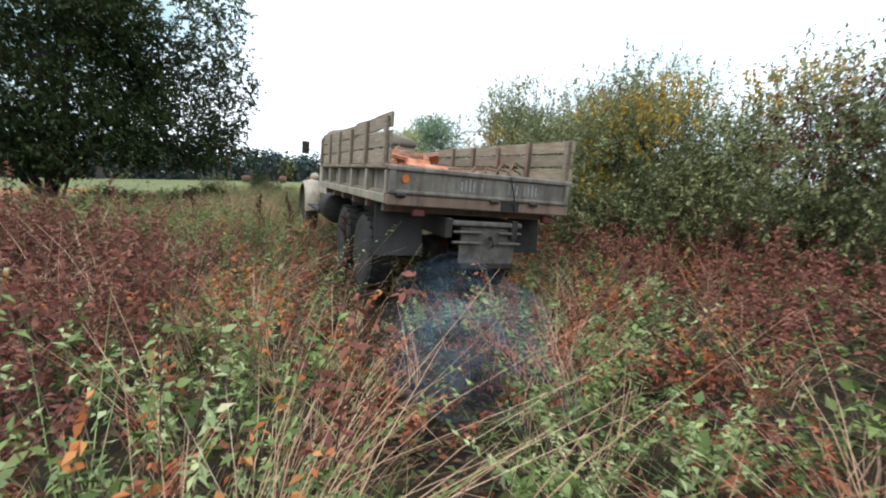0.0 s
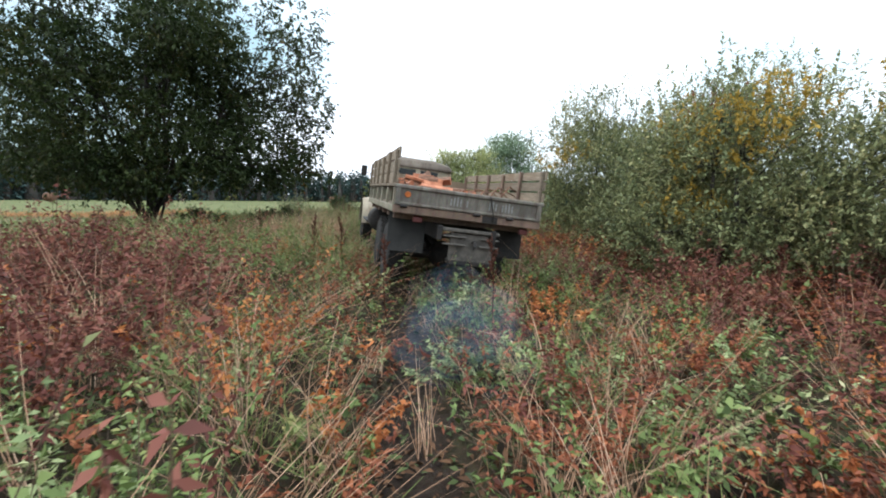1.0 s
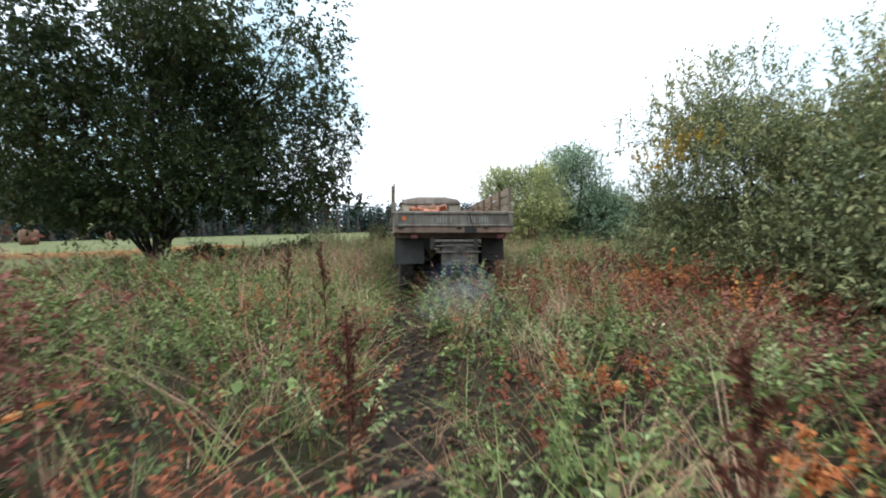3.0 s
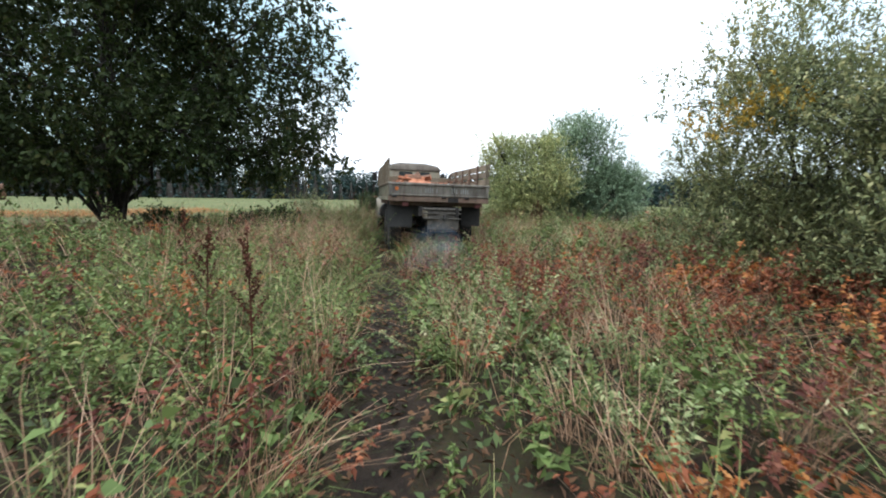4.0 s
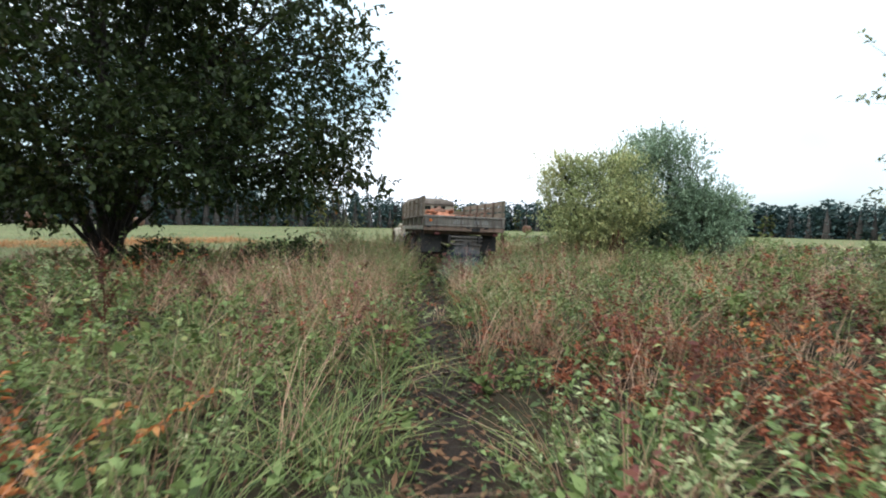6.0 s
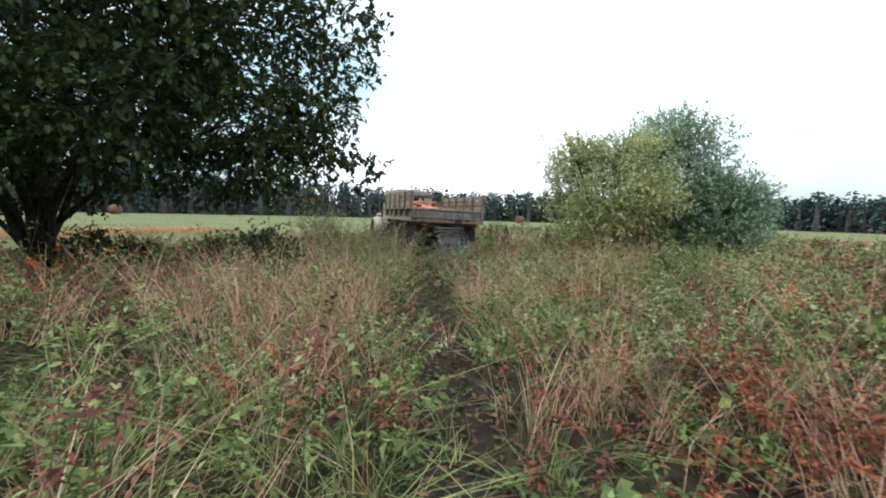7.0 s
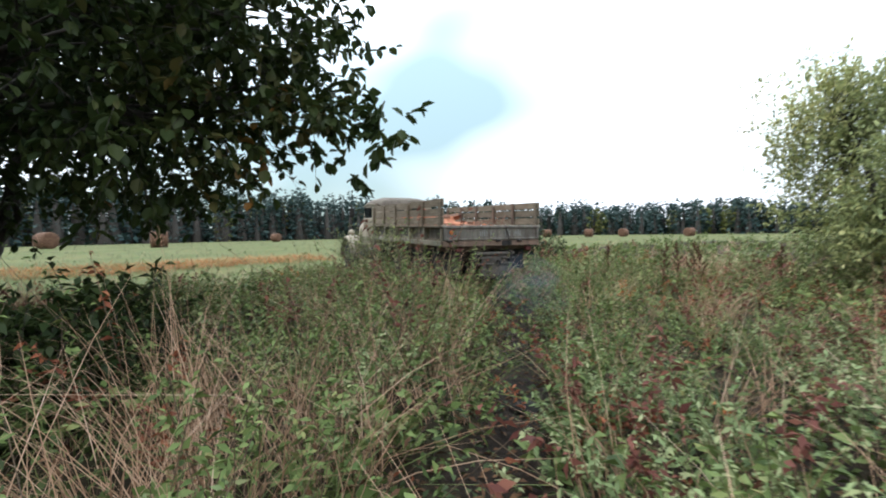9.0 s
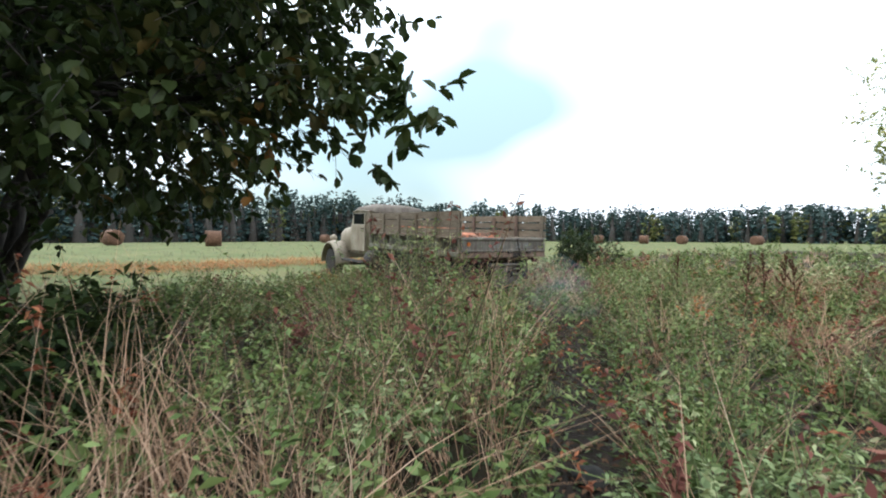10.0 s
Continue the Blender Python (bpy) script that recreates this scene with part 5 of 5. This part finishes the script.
def low_leaves():
    """Trodden leaves and litter in and beside the ruts."""
    p = scatter(230000, -12, 6, -0.5, 30)
    d = np.abs(track_distance(p))
    p = p[(np.abs(d - GAUGE) < 0.42) & (track_distance(p) < 0)]
    p = keep_by(p, 0.55 * np.ones(len(p)))
    n = len(p)
    a = rnd(0, 2 * math.pi, n)
    way = np.column_stack([np.cos(a), np.sin(a), rnd(-0.1, 0.5, n)])
    L = rnd(0.04, 0.10, n)
    b = on_ground(p) + np.column_stack([np.zeros(n), np.zeros(n), rnd(0.0, 0.04, n)])
    f = np.tile([0, 0, 1.0], (n, 1)) + sphere_dirs(n) * 0.6
    k = rng.uniform(0, 1, n) < 0.4
    stuff("trodden_leaves", "trodden green leaves in the wheel ruts", "leaves", *leaves_of(b[k], way[k], f[k], L[k], L[k] * 0.45), M["lowleaf"])
    stuff("leaf_litter", "brown leaf litter in the wheel ruts", "leaves", *leaves_of(b[~k], way[~k], f[~k], L[~k], L[~k] * 0.4), M["litter"])


low_leaves()


def undergrowth():
    """Low dense cover under the weeds, coloured dark to stand for the shade there."""
    p = beds(60.0, everywhere, (0.42, 0.15, 0.03), 0.03, 0.9)
    n = len(p)
    a = rnd(0, 2 * math.pi, n)
    per = 3
    b = np.repeat(on_ground(p), per, 0) + np.column_stack([rng.normal(size=n * per) * 0.06, rng.normal(size=n * per) * 0.06, rnd(0.02, 0.28, n * per)])
    way = unit(rng.normal(size=(n * per, 3)) * np.array([1, 1, 0.6]))
    k = np.repeat(coarse(p), per)
    L = rnd(0.05, 0.11, n * per) * k
    f = np.tile([0, 0, 1.0], (n * per, 1)) + sphere_dirs(n * per) * 0.7
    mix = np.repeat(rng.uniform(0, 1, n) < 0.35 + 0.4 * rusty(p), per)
    stuff("undergrowth", "dense low undergrowth, its green darkened as shade under the weeds", "weeds", *leaves_of(b[~mix], way[~mix], f[~mix], L[~mix], L[~mix] * 0.4), M["lowleaf"])
    stuff("withered_undergrowth", "withered brown undergrowth, its dark tone standing for shade under the weeds", "weeds", *leaves_of(b[mix], way[mix], f[mix], L[mix], L[mix] * 0.3), M["litter"])


undergrowth()


def dead_stalks():
    p = beds(4.0, everywhere, (0.6, 0.3, 0.06), 0.02)
    p = p[p[:, 1] > 2.6]
    n = len(p)
    b = on_ground(p)
    way = unit(np.column_stack([rng.normal(size=n) * 0.45, rng.normal(size=n) * 0.45, np.ones(n)]))
    bend = np.column_stack([rng.normal(size=n) * 0.35, rng.normal(size=n) * 0.35, -rnd(0, 0.4, n)])
    stuff("dead_stalks", "thin bent pale dead stalks", "weeds", *stems_of(b, way, bend, rnd(0.5, 1.05, n), rnd(0.004, 0.008, n), 3), M["dry"])


dead_stalks()
stuff("weed_stems", "brown stems of the weeds", "weeds", *joined(stem_sets), M["stem"])


def dock(x, y, h, lean=0.06):
    """A withered dock: dark red stalk with side branches, close brown seed clusters and a few drooping leaves."""
    z = float(ground_z(np.array([[x, y]]))[0])
    root = thing("dock_plant", "withered dark-red dock stalk with brown seed clusters", "dock", "dock stalks", pose(x, y, z - 0.02, 0, 0, float(rnd(0, 360, 1)[0])))
    lx, ly = rng.normal(size=2) * lean
    top = np.array([lx * h, ly * h, h])
    part("stalk", tube([(0, 0, 0), tuple(top * 0.5 + np.array([0.01, 0.02, 0])), tuple(top)], [0.009, 0.007, 0.003], 6), M["dock"], root)
    spots = []
    for k in range(9):
        u = 0.45 + 0.055 * k
        a = rng.uniform(0, 2 * math.pi)
        e = top * u + np.array([math.cos(a) * 0.11, math.sin(a) * 0.11, 0.16]) * (1.2 - u) * 1.6
        part("side_branch", tube([tuple(top * u), tuple(e)], [0.004, 0.002], 5), M["dock"], root)
        spots += [top * u + (e - top * u) * v for v in np.linspace(0.15, 1.0, 9)]
    spots += [top * v for v in np.linspace(0.75, 1.0, 12)]
    n = len(spots) * 5
    p = np.repeat(np.array(spots), 5, 0) + rng.normal(size=(n, 3)) * 0.008
    L = rnd(0.014, 0.03, n)
    ob = new("seed_head", mesh_of("seed_head", *leaves_of(p, sphere_dirs(n) + np.array([0, 0, 0.3]), sphere_dirs(n), L, L * 0.8), M["dock"]))
    tagged(ob, kind="stuff").parent = root
    for k in range(5):
        a, u = rng.uniform(0, 2 * math.pi), 0.06 + 0.08 * k
        v, q = leaves_of(np.array([top * u]), np.array([[math.cos(a), math.sin(a), 0.25]]), np.array([[0, 0, 1.0]]), np.array([0.2 - 0.02 * k]), np.array([0.05]))
        ob = new("leaf", mesh_of("leaf", v, q, M["rust"]))
        ob.parent = root


for dx, dy, dh in ((-2.6, 9.9, 1.32), (-3.5, 10.4, 1.3), (-6.4, 13.1, 1.3),
                   (-7.2, 28.7, 1.25), (-6.7, 28.9, 1.3), (-6.4, 28.6, 1.2), (-7.0, 29.1, 1.3), (-5.2, 29.3, 1.2), (-8.4, 28.8, 1.2), (-2.4, 25.9, 1.4), (-2.2, 26.0, 1.5), (-2.0, 25.8, 1.3), (0.6, 6.9, 1.2), (-0.9, 7.4, 1.2), (3.9, 7.6, 1.2)):
    dock(dx, dy, dh)


def clod(x, y, size):
    """A lump of churned earth in the rut."""
    z = float(ground_z(np.array([[x, y]]))[0])
    root = thing("earth_clod", "dark lump of churned earth lying in the wheel rut", "clod", "", pose(x, y, z + size * 0.25, 0, 0, 40))
    bm = bmesh.new()
    bmesh.ops.create_icosphere(bm, subdivisions=3, radius=size)
    for v in bm.verts:
        v.co *= 1 + 0.35 * noise.noise(v.co * 9.0) + 0.12 * noise.noise(v.co * 26.0)
        v.co.z *= 0.6
    part("lump", bm, M["stone"], root, "", True)


clod(-6.66, 21.60, 0.12)


def field_grass():
    p = scatter(32000, -75, 30, -10, 105)
    fd = field_depth(p)
    r = np.hypot(p[:, 0] + 5, p[:, 1] - 18)
    p = p[(fd > -0.8) & (r < 75)]
    p = keep_by(p, 0.75 * np.clip(16.0 / np.hypot(p[:, 0] + 5, p[:, 1] - 18), 0.1, 1.0))
    n, per = len(p), 5
    b = np.repeat(on_ground(p), per, 0) + np.column_stack([rng.normal(size=n * per) * 0.12, rng.normal(size=n * per) * 0.12, np.zeros(n * per)])
    way = unit(np.column_stack([rng.normal(size=n * per) * 0.4, rng.normal(size=n * per) * 0.4, np.ones(n * per)]))
    stuff("field_grass", "short pale green aftermath of the mown field", "grass", *blades_of(b, way, rng.normal(size=(n * per, 3)) * 0.3, rnd(0.06, 0.16, n * per), np.full(n * per, 0.02), 1), M["fieldgrass"])
    p = scatter(5600, -27.0, -20.0, 8, 32)
    p = p[np.abs(field_depth(p) - 5.8) < 1.4]
    n, per = len(p), 8
    b = np.repeat(on_ground(p), per, 0) + np.column_stack([rng.normal(size=n * per) * 0.15, rng.normal(size=n * per) * 0.15, rnd(0, 0.15, n * per)])
    way = unit(rng.normal(size=(n * per, 3)) * np.array([1, 1, 0.35]))
    stuff("hay_swath", "orange-brown swath of cut hay along the field edge", "hay", *blades_of(b, way, np.tile([0, 0, -0.2], (n * per, 1)), rnd(0.15, 0.35, n * per), np.full(n * per, 0.014), 2), M["swath"])


M["fieldgrass"] = leaf_material("field_grass_blade", [(0.0, (0.115, 0.130, 0.075)), (0.5, (0.170, 0.185, 0.110)), (1.0, (0.25, 0.24, 0.16))], 0.3, 0.7, 0.1)
M["swath"] = leaf_material("cut_hay", [(0.0, (0.26, 0.095, 0.035)), (0.5, (0.42, 0.17, 0.06)), (1.0, (0.50, 0.25, 0.11))], 0.2, 0.8, 0.3)
field_grass()

# ---- thin exhaust smoke that trails behind the lorry ----
sm, sn, sl, sb = material("smoke_veil", 1.0)
veil = sn.new("ShaderNodeBsdfDiffuse")
veil.inputs["Color"].default_value = (0.30, 0.50, 0.74, 1)
clear = sn.new("ShaderNodeBsdfTransparent")
thin = sn.new("ShaderNodeMixShader")
thick = noise_of(sn, sl, 2.4, 3.0)
cut = sn.new("ShaderNodeMapRange")
cut.inputs["From Min"].default_value, cut.inputs["From Max"].default_value = 0.38, 0.75
cut.inputs["To Min"].default_value, cut.inputs["To Max"].default_value = 0.0, 0.034
sl.new(thick.outputs["Fac"], cut.inputs["Value"])
sl.new(cut.outputs["Result"], thin.inputs["Fac"])
sl.new(clear.outputs["BSDF"], thin.inputs[1])
sl.new(veil.outputs["BSDF"], thin.inputs[2])
sl.new(thin.outputs["Shader"], sn["Material Output"].inputs["Surface"])
smoke = thing("exhaust_smoke", "thin bluish exhaust smoke hanging over the wheel ruts", "smoke")
for k, f in enumerate((1.0, 0.7, 0.42)):
    bm = bmesh.new()
    bmesh.ops.create_icosphere(bm, subdivisions=4, radius=1.0)
    for v in bm.verts:
        v.co = v.co * (1 + 0.45 * noise.noise(v.co * 1.3 + Vector((k, 2, 5))))
        v.co = Vector((v.co.x * 0.55 * f, v.co.y * 1.0 * f, v.co.z * 0.42 * f))
    part("veil", bm, sm, smoke, "", True)
SMOKE = [(0, 0.75, 3.6, 0.6, 20), (0.5, 0.55, 4.3, 0.6, 22), (1, 0.45, 5.2, 0.55, 24), (1.5, 0.2, 6.2, 0.55, 24), (2, -0.2, 7.4, 0.5, 24), (3.5, -2.2, 13.3, 0.6, 24), (4.5, -3.5, 16.2, 0.6, 27), (5.5, -4.8, 18.9, 0.6, 30),
         (7, -6.6, 22.6, 0.6, 34), (7.5, -7.1, 23.6, 0.6, 36), (8, -7.5, 24.2, 0.6, 38), (8.5, -7.8, 24.2, 0.65, 38), (9, -8.0, 24.1, 0.7, 38), (9.5, -8.3, 24.1, 0.75, 38), (10, -8.5, 24.2, 0.8, 38)]


def motions():
    """The lorry drives off along the tracks with its load; the wheels roll."""
    walk(truck, DRIVE_POSES)
    walk(load, DRIVE_POSES)
    walk(smoke, [(t, pose(x, y, z, 0, 0, h)) for t, x, y, z, h in SMOKE])
    times = np.arange(0, 10.01, 0.2)
    gone, way = [0.0], np.array([r[:3] for r in DRIVE])
    xy = np.column_stack([np.interp(times, way[:, 0], way[:, 1]), np.interp(times, way[:, 0], way[:, 2])])
    for a, b in zip(xy[:-1], xy[1:]):
        gone.append(gone[-1] + float(np.hypot(*(b - a))))
    for hub, x, y in WHEELS:
        walk(hub, [(float(t), pose(x, y, 0.52, -math.degrees(s / RW))) for t, s in zip(times, gone)])


motions()
